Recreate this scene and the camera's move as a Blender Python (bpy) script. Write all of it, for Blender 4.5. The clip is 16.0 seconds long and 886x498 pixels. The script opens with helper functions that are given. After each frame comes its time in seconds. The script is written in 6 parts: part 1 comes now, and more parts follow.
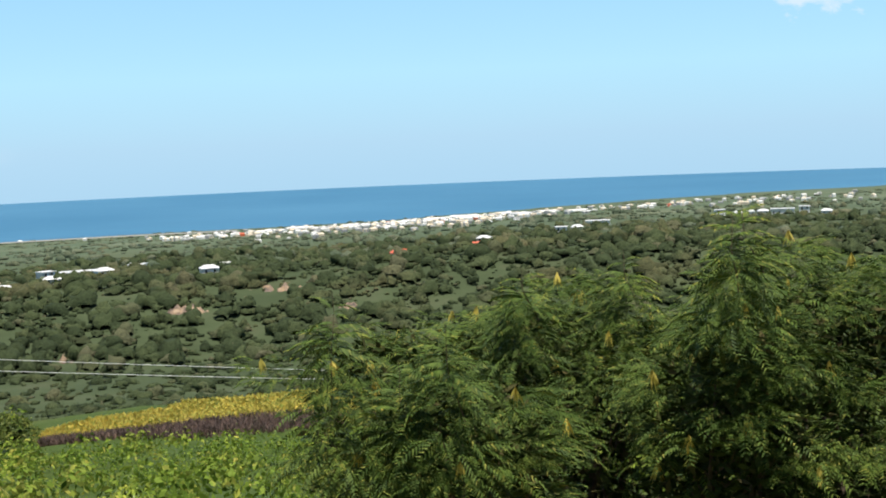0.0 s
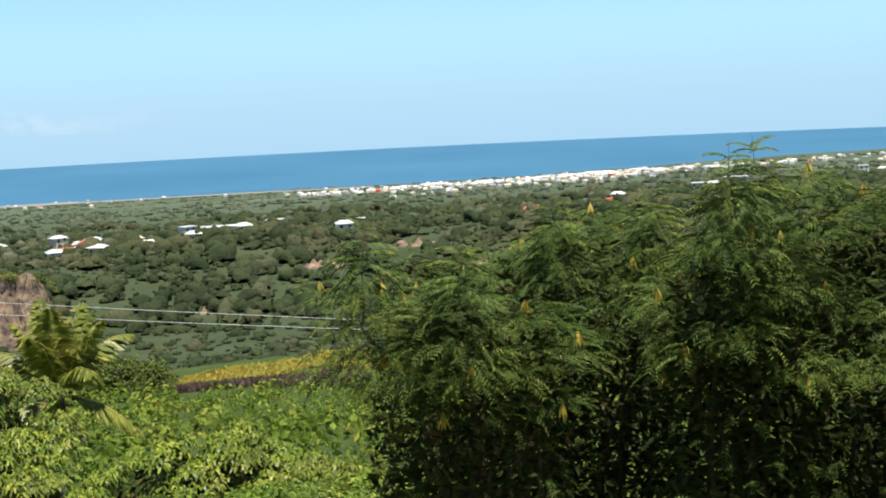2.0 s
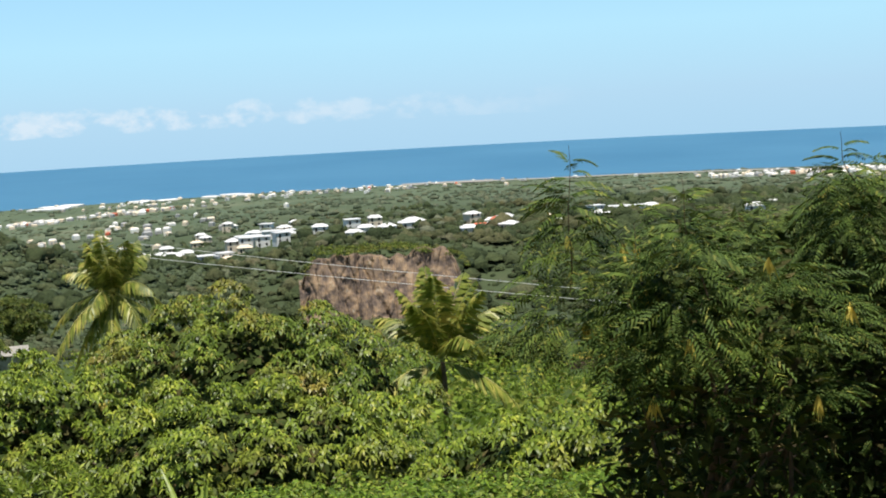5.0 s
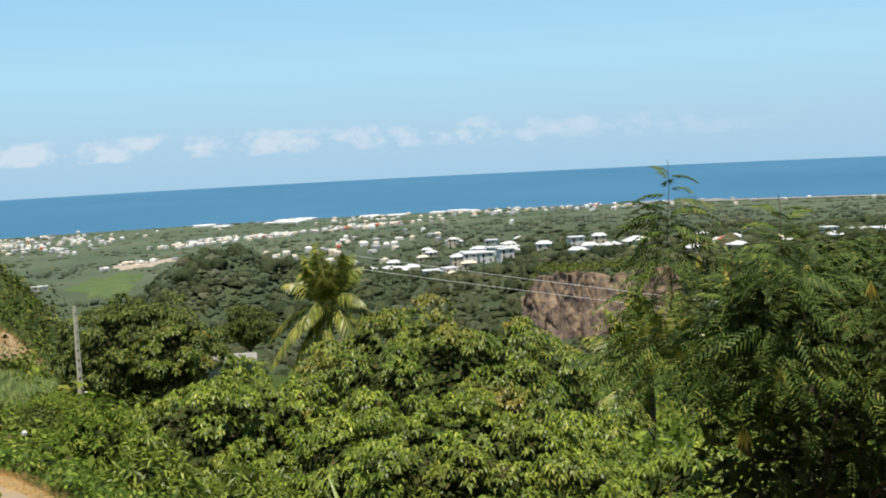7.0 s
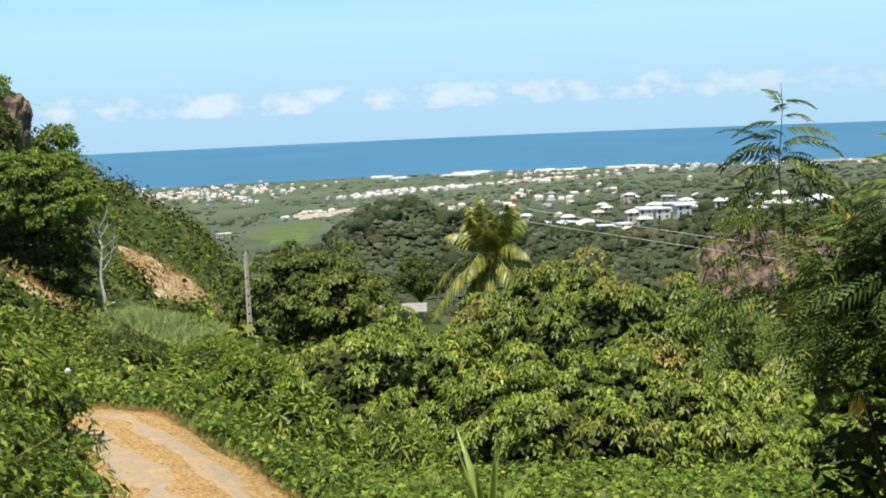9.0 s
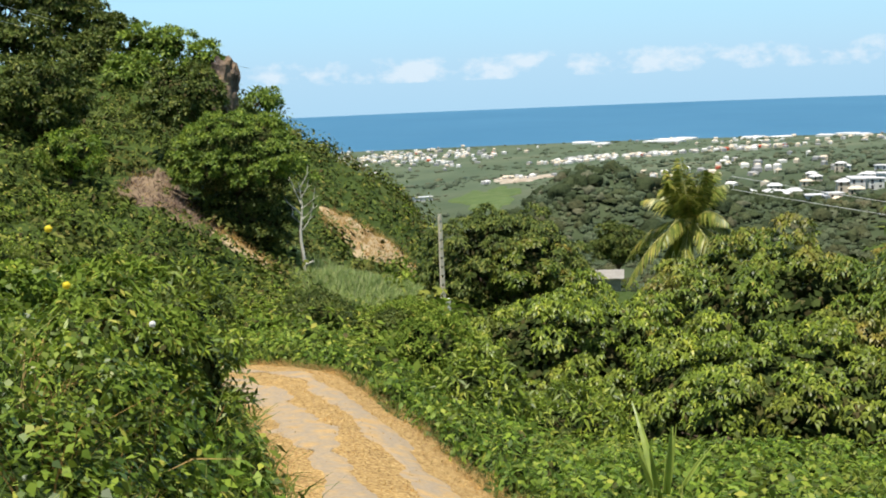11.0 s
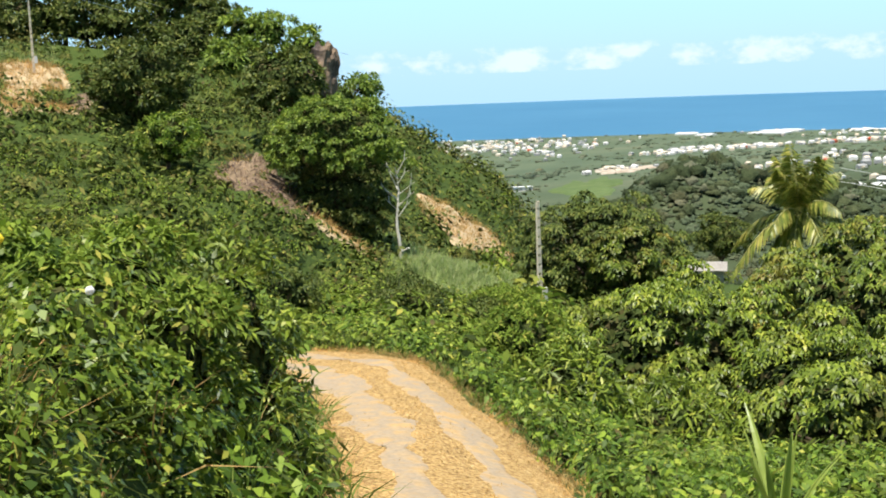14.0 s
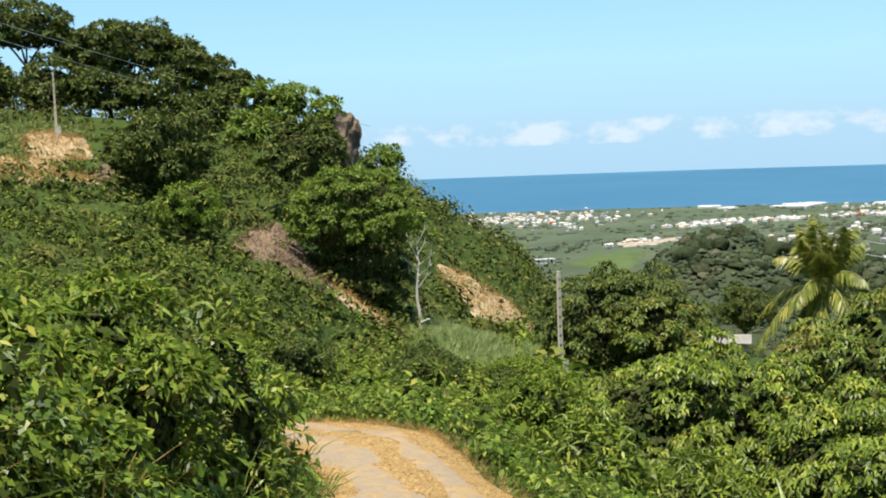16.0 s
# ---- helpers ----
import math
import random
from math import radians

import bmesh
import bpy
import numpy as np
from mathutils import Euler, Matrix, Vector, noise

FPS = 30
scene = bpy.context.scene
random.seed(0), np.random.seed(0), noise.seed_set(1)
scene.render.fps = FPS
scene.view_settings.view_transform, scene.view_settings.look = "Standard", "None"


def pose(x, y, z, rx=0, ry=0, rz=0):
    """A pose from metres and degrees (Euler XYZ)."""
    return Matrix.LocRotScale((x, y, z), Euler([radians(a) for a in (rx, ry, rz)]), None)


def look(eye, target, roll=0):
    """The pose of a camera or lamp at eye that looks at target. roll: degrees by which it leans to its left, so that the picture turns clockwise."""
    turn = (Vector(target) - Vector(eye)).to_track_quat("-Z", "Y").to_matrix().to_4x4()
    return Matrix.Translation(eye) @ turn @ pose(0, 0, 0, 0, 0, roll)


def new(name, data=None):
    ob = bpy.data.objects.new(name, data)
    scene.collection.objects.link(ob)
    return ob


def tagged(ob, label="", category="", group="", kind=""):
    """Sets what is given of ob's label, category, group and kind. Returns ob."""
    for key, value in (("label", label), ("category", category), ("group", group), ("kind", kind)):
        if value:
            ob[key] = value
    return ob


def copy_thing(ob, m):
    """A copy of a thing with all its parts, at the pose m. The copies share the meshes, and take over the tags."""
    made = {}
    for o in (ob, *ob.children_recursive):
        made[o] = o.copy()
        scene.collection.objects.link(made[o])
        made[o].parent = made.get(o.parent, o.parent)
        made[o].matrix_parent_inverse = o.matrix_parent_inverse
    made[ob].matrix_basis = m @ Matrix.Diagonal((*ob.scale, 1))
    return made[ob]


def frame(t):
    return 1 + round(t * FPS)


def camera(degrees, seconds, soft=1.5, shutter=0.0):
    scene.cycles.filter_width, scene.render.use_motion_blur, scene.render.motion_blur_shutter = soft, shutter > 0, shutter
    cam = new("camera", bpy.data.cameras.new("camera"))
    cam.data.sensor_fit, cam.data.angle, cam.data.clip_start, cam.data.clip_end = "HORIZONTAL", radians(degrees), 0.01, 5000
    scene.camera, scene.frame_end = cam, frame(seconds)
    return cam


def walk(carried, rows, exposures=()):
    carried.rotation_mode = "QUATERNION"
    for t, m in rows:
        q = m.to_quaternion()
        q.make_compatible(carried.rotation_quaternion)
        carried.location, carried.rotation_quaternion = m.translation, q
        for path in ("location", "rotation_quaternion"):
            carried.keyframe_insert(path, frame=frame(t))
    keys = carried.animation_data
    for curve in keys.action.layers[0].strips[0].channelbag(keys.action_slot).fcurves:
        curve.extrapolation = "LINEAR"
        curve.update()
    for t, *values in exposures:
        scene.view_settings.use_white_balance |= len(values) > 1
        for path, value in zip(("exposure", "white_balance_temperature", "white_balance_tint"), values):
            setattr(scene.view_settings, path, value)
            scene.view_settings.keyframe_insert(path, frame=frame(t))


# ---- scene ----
cam = camera(37.14, 16.0, soft=1.9)
walk(cam, [
    (0, look((-0.268, 1.484, 0.137), (2.460, 11.068, -0.705), -2.39)),
    (0.5, look((-0.073, 1.294, 0.084), (2.609, 10.896, -0.702), -2.91)),
    (1, look((-0.044, 0.578, 0.041), (2.269, 10.258, -0.929), -2.89)),
    (1.5, look((0.003, 0.001, 0.005), (2.302, 9.677, -1.042), -2.77)),
    (2, look((0.347, 0.262, -0.063), (2.061, 10.050, -1.188), -2.78)),
    (2.5, look((0.637, 0.608, -0.178), (1.606, 10.495, -1.318), -2.81)),
    (3, look((0.990, 0.913, -0.292), (1.451, 10.843, -1.381), -3.32)),
    (3.5, look((1.227, 1.233, -0.389), (1.525, 11.155, -1.593), -2.72)),
    (4, look((1.480, 1.553, -0.464), (1.532, 11.484, -1.633), -2.84)),
    (4.5, look((1.700, 1.852, -0.532), (0.902, 11.761, -1.614), -2.93)),
    (5, look((1.887, 2.208, -0.620), (0.530, 12.052, -1.736), -3.09)),
    (5.2, look((1.975, 2.313, -0.653), (0.410, 12.124, -1.791), -3.40)),
    (7.3, look((2.776, 2.589, -0.706), (-0.410, 12.030, -1.557), -2.82)),
    (7.5, look((2.817, 2.699, -0.735), (-0.483, 12.103, -1.565), -2.82)),
    (8, look((2.900, 2.994, -0.806), (-0.753, 12.231, -1.964), -2.47)),
    (8.5, look((2.906, 3.232, -0.860), (-0.985, 12.338, -2.256), -2.39)),
    (9, look((2.950, 3.544, -0.923), (-1.298, 12.520, -2.106), -2.51)),
    (9.5, look((2.990, 3.773, -0.966), (-1.362, 12.689, -2.218), -1.41)),
    (10, look((2.922, 4.109, -1.036), (-1.808, 12.828, -2.305), -1.49)),
    (10.2, look((2.914, 4.241, -1.071), (-2.078, 12.811, -2.344), -1.84)),
    (12.3, look((2.210, 5.541, -1.391), (-3.561, 13.576, -2.850), -3.02)),
    (12.5, look((2.152, 5.668, -1.437), (-3.623, 13.697, -2.913), -3.32)),
    (13, look((1.996, 5.988, -1.530), (-3.912, 13.872, -3.247), -2.42)),
    (13.5, look((1.855, 6.230, -1.586), (-4.049, 14.100, -3.378), -2.13)),
    (14, look((1.691, 6.537, -1.662), (-4.471, 14.284, -3.086), -2.28)),
    (14.5, look((1.547, 6.777, -1.739), (-4.601, 14.566, -2.977), -2.07)),
    (15, look((1.384, 7.113, -1.834), (-4.861, 14.831, -3.036), -2.74)),
    (15.5, look((1.293, 7.277, -1.892), (-5.110, 14.902, -2.822), -2.13)),
    (16, look((1.187, 7.424, -1.928), (-5.128, 15.128, -2.802), -2.18)),
], exposures=[(0.0, 0.44), (1.0, 0.30), (2.0, 0.50), (4.5, 0.45), (7.5, 0.25), (8.0, 0.27), (8.5, 0.50), (9.5, 0.46), (10.0, 0.42), (12.5, 0.66), (13.0, 0.72), (14.5, 0.74), (16.0, 0.51)])

# ---- world, sun, exposure ----
SUN_AZ, SUN_EL = -168.0, 76.0          # degrees to the left of +y, and above the horizon


def toward(az, el):
    a, e = radians(az), radians(el)
    return Vector((-math.sin(a) * math.cos(e), math.cos(a) * math.cos(e), math.sin(e)))


world = bpy.data.worlds.new("world")
scene.world = world
world.use_nodes = True
wn, wl = world.node_tree.nodes, world.node_tree.links
wn.clear()
sky = wn.new("ShaderNodeTexSky")
sky.sky_type = "NISHITA"
sky.sun_disc = False
sky.sun_elevation = radians(SUN_EL)
sky.sun_rotation = radians(-SUN_AZ)
sky.altitude, sky.air_density, sky.dust_density, sky.ozone_density = 300, 1.0, 0.1, 3.0
coord = wn.new("ShaderNodeTexCoord")
sep = wn.new("ShaderNodeSeparateXYZ")
wl.new(coord.outputs["Generated"], sep.inputs[0])
# fair-weather cumulus low over the sea, all round the horizon
stretch = wn.new("ShaderNodeMapping")
stretch.inputs["Scale"].default_value = (22.0, 22.0, 34.0)
stretch.inputs["Location"].default_value = (0.4, 1.7, 0.2)
wl.new(coord.outputs["Generated"], stretch.inputs[0])
puff = wn.new("ShaderNodeTexNoise")
puff.inputs["Scale"].default_value = 1.6
puff.inputs["Detail"].default_value = 7
puff.inputs["Roughness"].default_value = 0.6
wl.new(stretch.outputs[0], puff.inputs["Vector"])
lift = wn.new("ShaderNodeMath")
lift.operation = "MULTIPLY_ADD"
lift.inputs[1].default_value, lift.inputs[2].default_value = 10.0, 0.36
wl.new(sep.outputs["Z"], lift.inputs[0])
band = wn.new("ShaderNodeValToRGB")
band.color_ramp.elements[0].position, band.color_ramp.elements[0].color = 0.2, (0, 0, 0, 1)
band.color_ramp.elements[1].position, band.color_ramp.elements[1].color = 0.62, (0, 0, 0, 1)
for p, v in ((0.245, 0.9), (0.33, 1.0), (0.40, 0.92), (0.48, 0.55)):
    band.color_ramp.elements.new(p).color = (v, v, v, 1)
wl.new(lift.outputs[0], band.inputs[0])
thick = wn.new("ShaderNodeMath")
thick.operation = "MULTIPLY"
wl.new(puff.outputs["Fac"], thick.inputs[0])
wl.new(band.outputs[0], thick.inputs[1])
cover = wn.new("ShaderNodeMapRange")
cover.inputs["From Min"].default_value, cover.inputs["From Max"].default_value = 0.425, 0.58
cover.inputs["To Max"].default_value = 0.55
wl.new(thick.outputs[0], cover.inputs["Value"])
west = wn.new("ShaderNodeMapRange")
west.inputs["From Min"].default_value, west.inputs["From Max"].default_value = -0.02, -0.30
wl.new(sep.outputs["X"], west.inputs["Value"])
over = wn.new("ShaderNodeMath")
over.operation = "MULTIPLY"
wl.new(cover.outputs[0], over.inputs[0])
wl.new(west.outputs[0], over.inputs[1])
mixc = wn.new("ShaderNodeMixRGB")
mixc.inputs[2].default_value = (7.0, 7.4, 7.8, 1)
# one tall cumulus farther along the coast
tower = wn.new("ShaderNodeVectorMath")
tower.operation = "DISTANCE"
tower.inputs[1].default_value = toward(-32.3, 6.2)
wl.new(coord.outputs["Generated"], tower.inputs[0])
heap = wn.new("ShaderNodeMath")
heap.operation = "MULTIPLY_ADD"
heap.inputs[1].default_value = 0.09
wl.new(puff.outputs["Fac"], heap.inputs[0])
swell = wn.new("ShaderNodeMath")
swell.operation = "SUBTRACT"
wl.new(heap.outputs[0], swell.inputs[0])
wl.new(tower.outputs["Value"], swell.inputs[1])
heap.inputs[2].default_value = -0.012
rim = wn.new("ShaderNodeMapRange")
rim.inputs["From Min"].default_value, rim.inputs["From Max"].default_value = 0.0, 0.012
rim.inputs["To Max"].default_value = 0.6
wl.new(swell.outputs[0], rim.inputs["Value"])
clouds = wn.new("ShaderNodeMath")
clouds.operation = "MAXIMUM"
wl.new(over.outputs[0], clouds.inputs[0])
wl.new(rim.outputs[0], clouds.inputs[1])
wl.new(clouds.outputs[0], mixc.inputs[0])
# humid tropical air: the sky pales to cyan towards the sea
humid = wn.new("ShaderNodeValToRGB")
humid.color_ramp.elements[0].position, humid.color_ramp.elements[0].color = 0.0, (0.38, 0.68, 0.95, 1)
humid.color_ramp.elements[1].position, humid.color_ramp.elements[1].color = 0.6, (0.08, 0.13, 0.23, 1)
for p, c in ((0.05, (0.44, 0.80, 1.03, 1)), (0.12, (0.37, 0.72, 1.03, 1)), (0.2, (0.27, 0.60, 1.02, 1)), (0.32, (0.16, 0.28, 0.47, 1))):
    humid.color_ramp.elements.new(p).color = c
wl.new(sep.outputs["Z"], humid.inputs[0])
glow = wn.new("ShaderNodeMixRGB")
glow.blend_type = "MULTIPLY"
glow.inputs[0].default_value = 1.0
glow.inputs[2].default_value = (8.0, 8.0, 8.0, 1)
wl.new(humid.outputs[0], glow.inputs[1])
air = wn.new("ShaderNodeMixRGB")
air.inputs[0].default_value = 0.85
wl.new(sky.outputs[0], air.inputs[1])
wl.new(glow.outputs[0], air.inputs[2])
wl.new(air.outputs[0], mixc.inputs[1])
back = wn.new("ShaderNodeBackground")
back.inputs["Strength"].default_value = 0.094
wl.new(mixc.outputs[0], back.inputs["Color"])
wout = wn.new("ShaderNodeOutputWorld")
wl.new(back.outputs[0], wout.inputs["Surface"])

sun_data = bpy.data.lights.new("sun", "SUN")
sun_data.energy, sun_data.angle, sun_data.color = 5.0, radians(0.53), (1.0, 0.95, 0.86)
sun = new("sun", sun_data)
sun.matrix_world = look(toward(SUN_AZ, SUN_EL) * 100, (0, 0, 0))


# ---- materials ----
def material(name, rough=0.8, spec=0.3, metal=0.0):
    m = bpy.data.materials.new(name)
    m.use_nodes = True
    b = m.node_tree.nodes["Principled BSDF"]
    b.inputs["Roughness"].default_value = rough
    b.inputs["Specular IOR Level"].default_value = spec
    b.inputs["Metallic"].default_value = metal
    return m, m.node_tree.nodes, m.node_tree.links, b


def ramp(n, stops):
    r = n.new("ShaderNodeValToRGB")
    e = r.color_ramp.elements
    e[0].position, e[0].color = stops[0][0], (*stops[0][1], 1)
    e[1].position, e[1].color = stops[-1][0], (*stops[-1][1], 1)
    for p, c in stops[1:-1]:
        e.new(p).color = (*c, 1)
    return r


def noise_node(n, l, scale, detail=4, rough=0.55, where="Object"):
    c = n.new("ShaderNodeTexCoord")
    t = n.new("ShaderNodeTexNoise")
    t.inputs["Scale"].default_value, t.inputs["Detail"].default_value = scale, detail
    t.inputs["Roughness"].default_value = rough
    l.new(c.outputs[where], t.inputs["Vector"])
    return t


def surface(name, fine, stops, coarse=0.3, amount=0.4, rough=0.85, spec=0.25, bump=0.3, bump_size=0.02, tint=(0.5, 0.5, 0.5), metal=0.0):
    """Two scales of variation and a fine relief."""
    m, n, l, b = material(name, rough, spec, metal)
    t1, t2 = noise_node(n, l, fine, 5), noise_node(n, l, coarse, 4)
    r = ramp(n, stops)
    l.new(t1.outputs["Fac"], r.inputs[0])
    r2 = ramp(n, [(0.3, tint), (0.7, (1, 1, 1))])
    l.new(t2.outputs["Fac"], r2.inputs[0])
    mx = n.new("ShaderNodeMixRGB")
    mx.blend_type = "MULTIPLY"
    mx.inputs[0].default_value = amount
    l.new(r.outputs[0], mx.inputs[1])
    l.new(r2.outputs[0], mx.inputs[2])
    l.new(mx.outputs[0], b.inputs["Base Color"])
    bp = n.new("ShaderNodeBump")
    bp.inputs["Strength"].default_value, bp.inputs["Distance"].default_value = bump, bump_size
    l.new(t1.outputs["Fac"], bp.inputs["Height"])
    l.new(bp.outputs[0], b.inputs["Normal"])
    return m


def foliage(name, stops, through_light=0.3, rough=0.6, spec=0.2, patch=0.0, patch_scale=0.3, patch_colour=(0.1, 0.08, 0.02), vary=0.8):
    """Leaves: each one takes its own shade, some light passes through them."""
    m, n, l, b = material(name, rough, spec)
    g = n.new("ShaderNodeNewGeometry")
    r = ramp(n, stops)
    l.new(g.outputs["Random Per Island"], r.inputs[0])
    col = r.outputs[0]
    if patch:
        t = noise_node(n, l, patch_scale, 3)
        rr = ramp(n, [(0.5, (0, 0, 0)), (0.68, (patch, patch, patch))])
        l.new(t.outputs["Fac"], rr.inputs[0])
        mx = n.new("ShaderNodeMixRGB")
        l.new(rr.outputs[0], mx.inputs[0])
        l.new(col, mx.inputs[1])
        mx.inputs[2].default_value = (*patch_colour, 1)
        col = mx.outputs[0]
    sway = noise_node(n, l, vary, 3, 0.6)
    rv = ramp(n, [(0.32, (0.55, 0.60, 0.55)), (0.5, (1.0, 1.0, 1.0)), (0.68, (1.35, 1.22, 1.1))])
    l.new(sway.outputs["Fac"], rv.inputs[0])
    mv = n.new("ShaderNodeMixRGB")
    mv.blend_type = "MULTIPLY"
    mv.inputs[0].default_value = 1.0
    l.new(col, mv.inputs[1])
    l.new(rv.outputs[0], mv.inputs[2])
    col = mv.outputs[0]
    l.new(col, b.inputs["Base Color"])
    tr = n.new("ShaderNodeBsdfTranslucent")
    l.new(col, tr.inputs["Color"])
    ms = n.new("ShaderNodeMixShader")
    ms.inputs[0].default_value = through_light
    l.new(b.outputs[0], ms.inputs[1])
    l.new(tr.outputs[0], ms.inputs[2])
    l.new(ms.outputs[0], n["Material Output"].inputs["Surface"])
    return m


def canopy_material(name, stops):
    """Far woods: every crown its own green, leafy relief too fine to be leaves."""
    m, n, l, b = material(name, 0.85, 0.08)
    g = n.new("ShaderNodeNewGeometry")
    r = ramp(n, stops)
    l.new(g.outputs["Random Per Island"], r.inputs[0])
    wide = noise_node(n, l, 0.02, 4)
    dry_ = ramp(n, [(0.52, (0, 0, 0)), (0.72, (0.55, 0.55, 0.55))])
    l.new(wide.outputs["Fac"], dry_.inputs[0])
    mx = n.new("ShaderNodeMixRGB")
    l.new(dry_.outputs[0], mx.inputs[0])
    l.new(r.outputs[0], mx.inputs[1])
    mx.inputs[2].default_value = (0.15, 0.13, 0.065, 1)
    fine = noise_node(n, l, 0.9, 5, 0.65)
    spots = ramp(n, [(0.3, (0.6, 0.62, 0.6)), (0.5, (1, 1, 1)), (0.7, (1.35, 1.3, 1.22))])
    l.new(fine.outputs["Fac"], spots.inputs[0])
    mv = n.new("ShaderNodeMixRGB")
    mv.blend_type = "MULTIPLY"
    mv.inputs[0].default_value = 1.0
    l.new(mx.outputs[0], mv.inputs[1])
    l.new(spots.outputs[0], mv.inputs[2])
    l.new(mv.outputs[0], b.inputs["Base Color"])
    bp = n.new("ShaderNodeBump")
    bp.inputs["Strength"].default_value, bp.inputs["Distance"].default_value = 1.0, 0.9
    l.new(fine.outputs["Fac"], bp.inputs["Height"])
    l.new(bp.outputs[0], b.inputs["Normal"])
    return m


M = {}
M["leucaena"] = foliage("leucaena_leaf", [(0.0, (0.036, 0.066, 0.014)), (0.5, (0.066, 0.108, 0.02)), (0.85, (0.105, 0.155, 0.03)), (1.0, (0.19, 0.195, 0.04))], 0.12, 0.6, 0.15, vary=1.4)
# filler leaf for crowns and mounds: shade of the hollows put into its colour
M["inner"] = foliage("shade_filler_leaf", [(0.0, (0.03, 0.045, 0.013)), (0.7, (0.055, 0.075, 0.02)), (1.0, (0.085, 0.068, 0.03))], 0.0, 0.8, 0.05)
M["pods"] = foliage("dry_pod", [(0.0, (0.40, 0.29, 0.06)), (0.6, (0.55, 0.46, 0.10)), (1.0, (0.22, 0.11, 0.04))], 0.2)
M["mango"] = foliage("mango_leaf", [(0.0, (0.056, 0.09, 0.012)), (0.45, (0.12, 0.175, 0.022)), (0.85, (0.185, 0.25, 0.035)), (1.0, (0.30, 0.28, 0.06))], 0.2, 0.42, 0.3, 0.6, 0.4, (0.215, 0.155, 0.04))
M["mango_bright"] = foliage("young_mango_leaf", [(0.0, (0.062, 0.10, 0.012)), (0.5, (0.14, 0.198, 0.02)), (0.85, (0.215, 0.285, 0.032)), (1.0, (0.35, 0.38, 0.062))], 0.2, 0.42, 0.3, 0.4, 0.3, (0.2, 0.165, 0.04))
M["tree_dark"] = foliage("dark_tree_leaf", [(0.0, (0.045, 0.072, 0.014)), (0.6, (0.10, 0.138, 0.026)), (1.0, (0.19, 0.205, 0.045))], 0.18, 0.55, 0.2)
M["tree_round"] = foliage("round_tree_leaf", [(0.0, (0.08, 0.135, 0.02)), (0.6, (0.165, 0.25, 0.034)), (1.0, (0.28, 0.35, 0.055))], 0.22, 0.5, 0.2)
M["scrub"] = foliage("scrub_leaf", [(0.0, (0.08, 0.13, 0.017)), (0.5, (0.165, 0.24, 0.03)), (0.85, (0.235, 0.32, 0.045)), (1.0, (0.37, 0.35, 0.07))], 0.28, 0.65, 0.12, patch=0.4, patch_scale=0.12, patch_colour=(0.27, 0.23, 0.06), vary=0.35)
M["vine"] = foliage("vine_leaf", [(0.0, (0.05, 0.10, 0.013)), (0.5, (0.135, 0.225, 0.025)), (0.88, (0.24, 0.345, 0.04)), (1.0, (0.40, 0.42, 0.075))], 0.32, 0.5, 0.2, 0.35, 0.5, (0.28, 0.24, 0.06), vary=1.6)
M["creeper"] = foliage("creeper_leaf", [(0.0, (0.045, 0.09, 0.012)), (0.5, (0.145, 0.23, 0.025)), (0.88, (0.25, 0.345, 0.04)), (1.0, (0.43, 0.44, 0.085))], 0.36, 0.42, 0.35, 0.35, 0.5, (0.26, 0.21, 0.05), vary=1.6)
M["litter"] = surface("brown_leaf_litter", 3.0, [(0.3, (0.14, 0.10, 0.065)), (0.5, (0.23, 0.165, 0.105)), (0.75, (0.36, 0.28, 0.19))], 0.3, 0.5, 0.95, 0.1, 0.6, 0.1)
# Far greens carry haze in the colour: greyer-blue, spur and plain paler too.
M["spur_tree_hazed"] = canopy_material("hazed_spur_canopy", [(0.0, (0.066, 0.09, 0.052)), (0.5, (0.082, 0.108, 0.06)), (0.85, (0.098, 0.125, 0.07)), (1.0, (0.13, 0.13, 0.084))])
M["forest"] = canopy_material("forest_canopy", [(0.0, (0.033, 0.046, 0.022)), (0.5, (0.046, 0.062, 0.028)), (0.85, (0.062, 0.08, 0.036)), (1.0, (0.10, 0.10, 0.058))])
M["plain_tree_hazed"] = canopy_material("hazed_coastal_canopy", [(0.0, (0.066, 0.088, 0.056)), (0.6, (0.09, 0.114, 0.072)), (1.0, (0.13, 0.142, 0.094))])
M["palm"] = foliage("palm_leaf", [(0.0, (0.125, 0.17, 0.03)), (0.5, (0.245, 0.285, 0.05)), (1.0, (0.47, 0.42, 0.11))], 0.3, 0.4, 0.35)
M["palm_rib"] = foliage("palm_midrib", [(0.0, (0.42, 0.42, 0.14)), (1.0, (0.52, 0.50, 0.20))], 0.1)
M["grass"] = foliage("grass_blade", [(0.0, (0.07, 0.13, 0.02)), (0.6, (0.13, 0.21, 0.035)), (1.0, (0.24, 0.28, 0.07))], 0.3)
M["reed"] = foliage("pale_reed_blade", [(0.0, (0.246, 0.334, 0.102)), (0.6, (0.406, 0.507, 0.174)), (1.0, (0.6, 0.6, 0.319))], 0.4)
M["hillscrub"] = foliage("hill_scrub_leaf", [(0.0, (0.045, 0.072, 0.015)), (0.5, (0.098, 0.138, 0.025)), (0.85, (0.15, 0.195, 0.036)), (1.0, (0.26, 0.235, 0.065))], 0.22, 0.7, 0.1, patch=0.55, patch_scale=0.1, patch_colour=(0.20, 0.165, 0.055), vary=0.3)
M["drygrass"] = foliage("dry_grass_blade", [(0.0, (0.36, 0.22, 0.08)), (0.6, (0.56, 0.37, 0.135)), (1.0, (0.66, 0.48, 0.21))], 0.4)
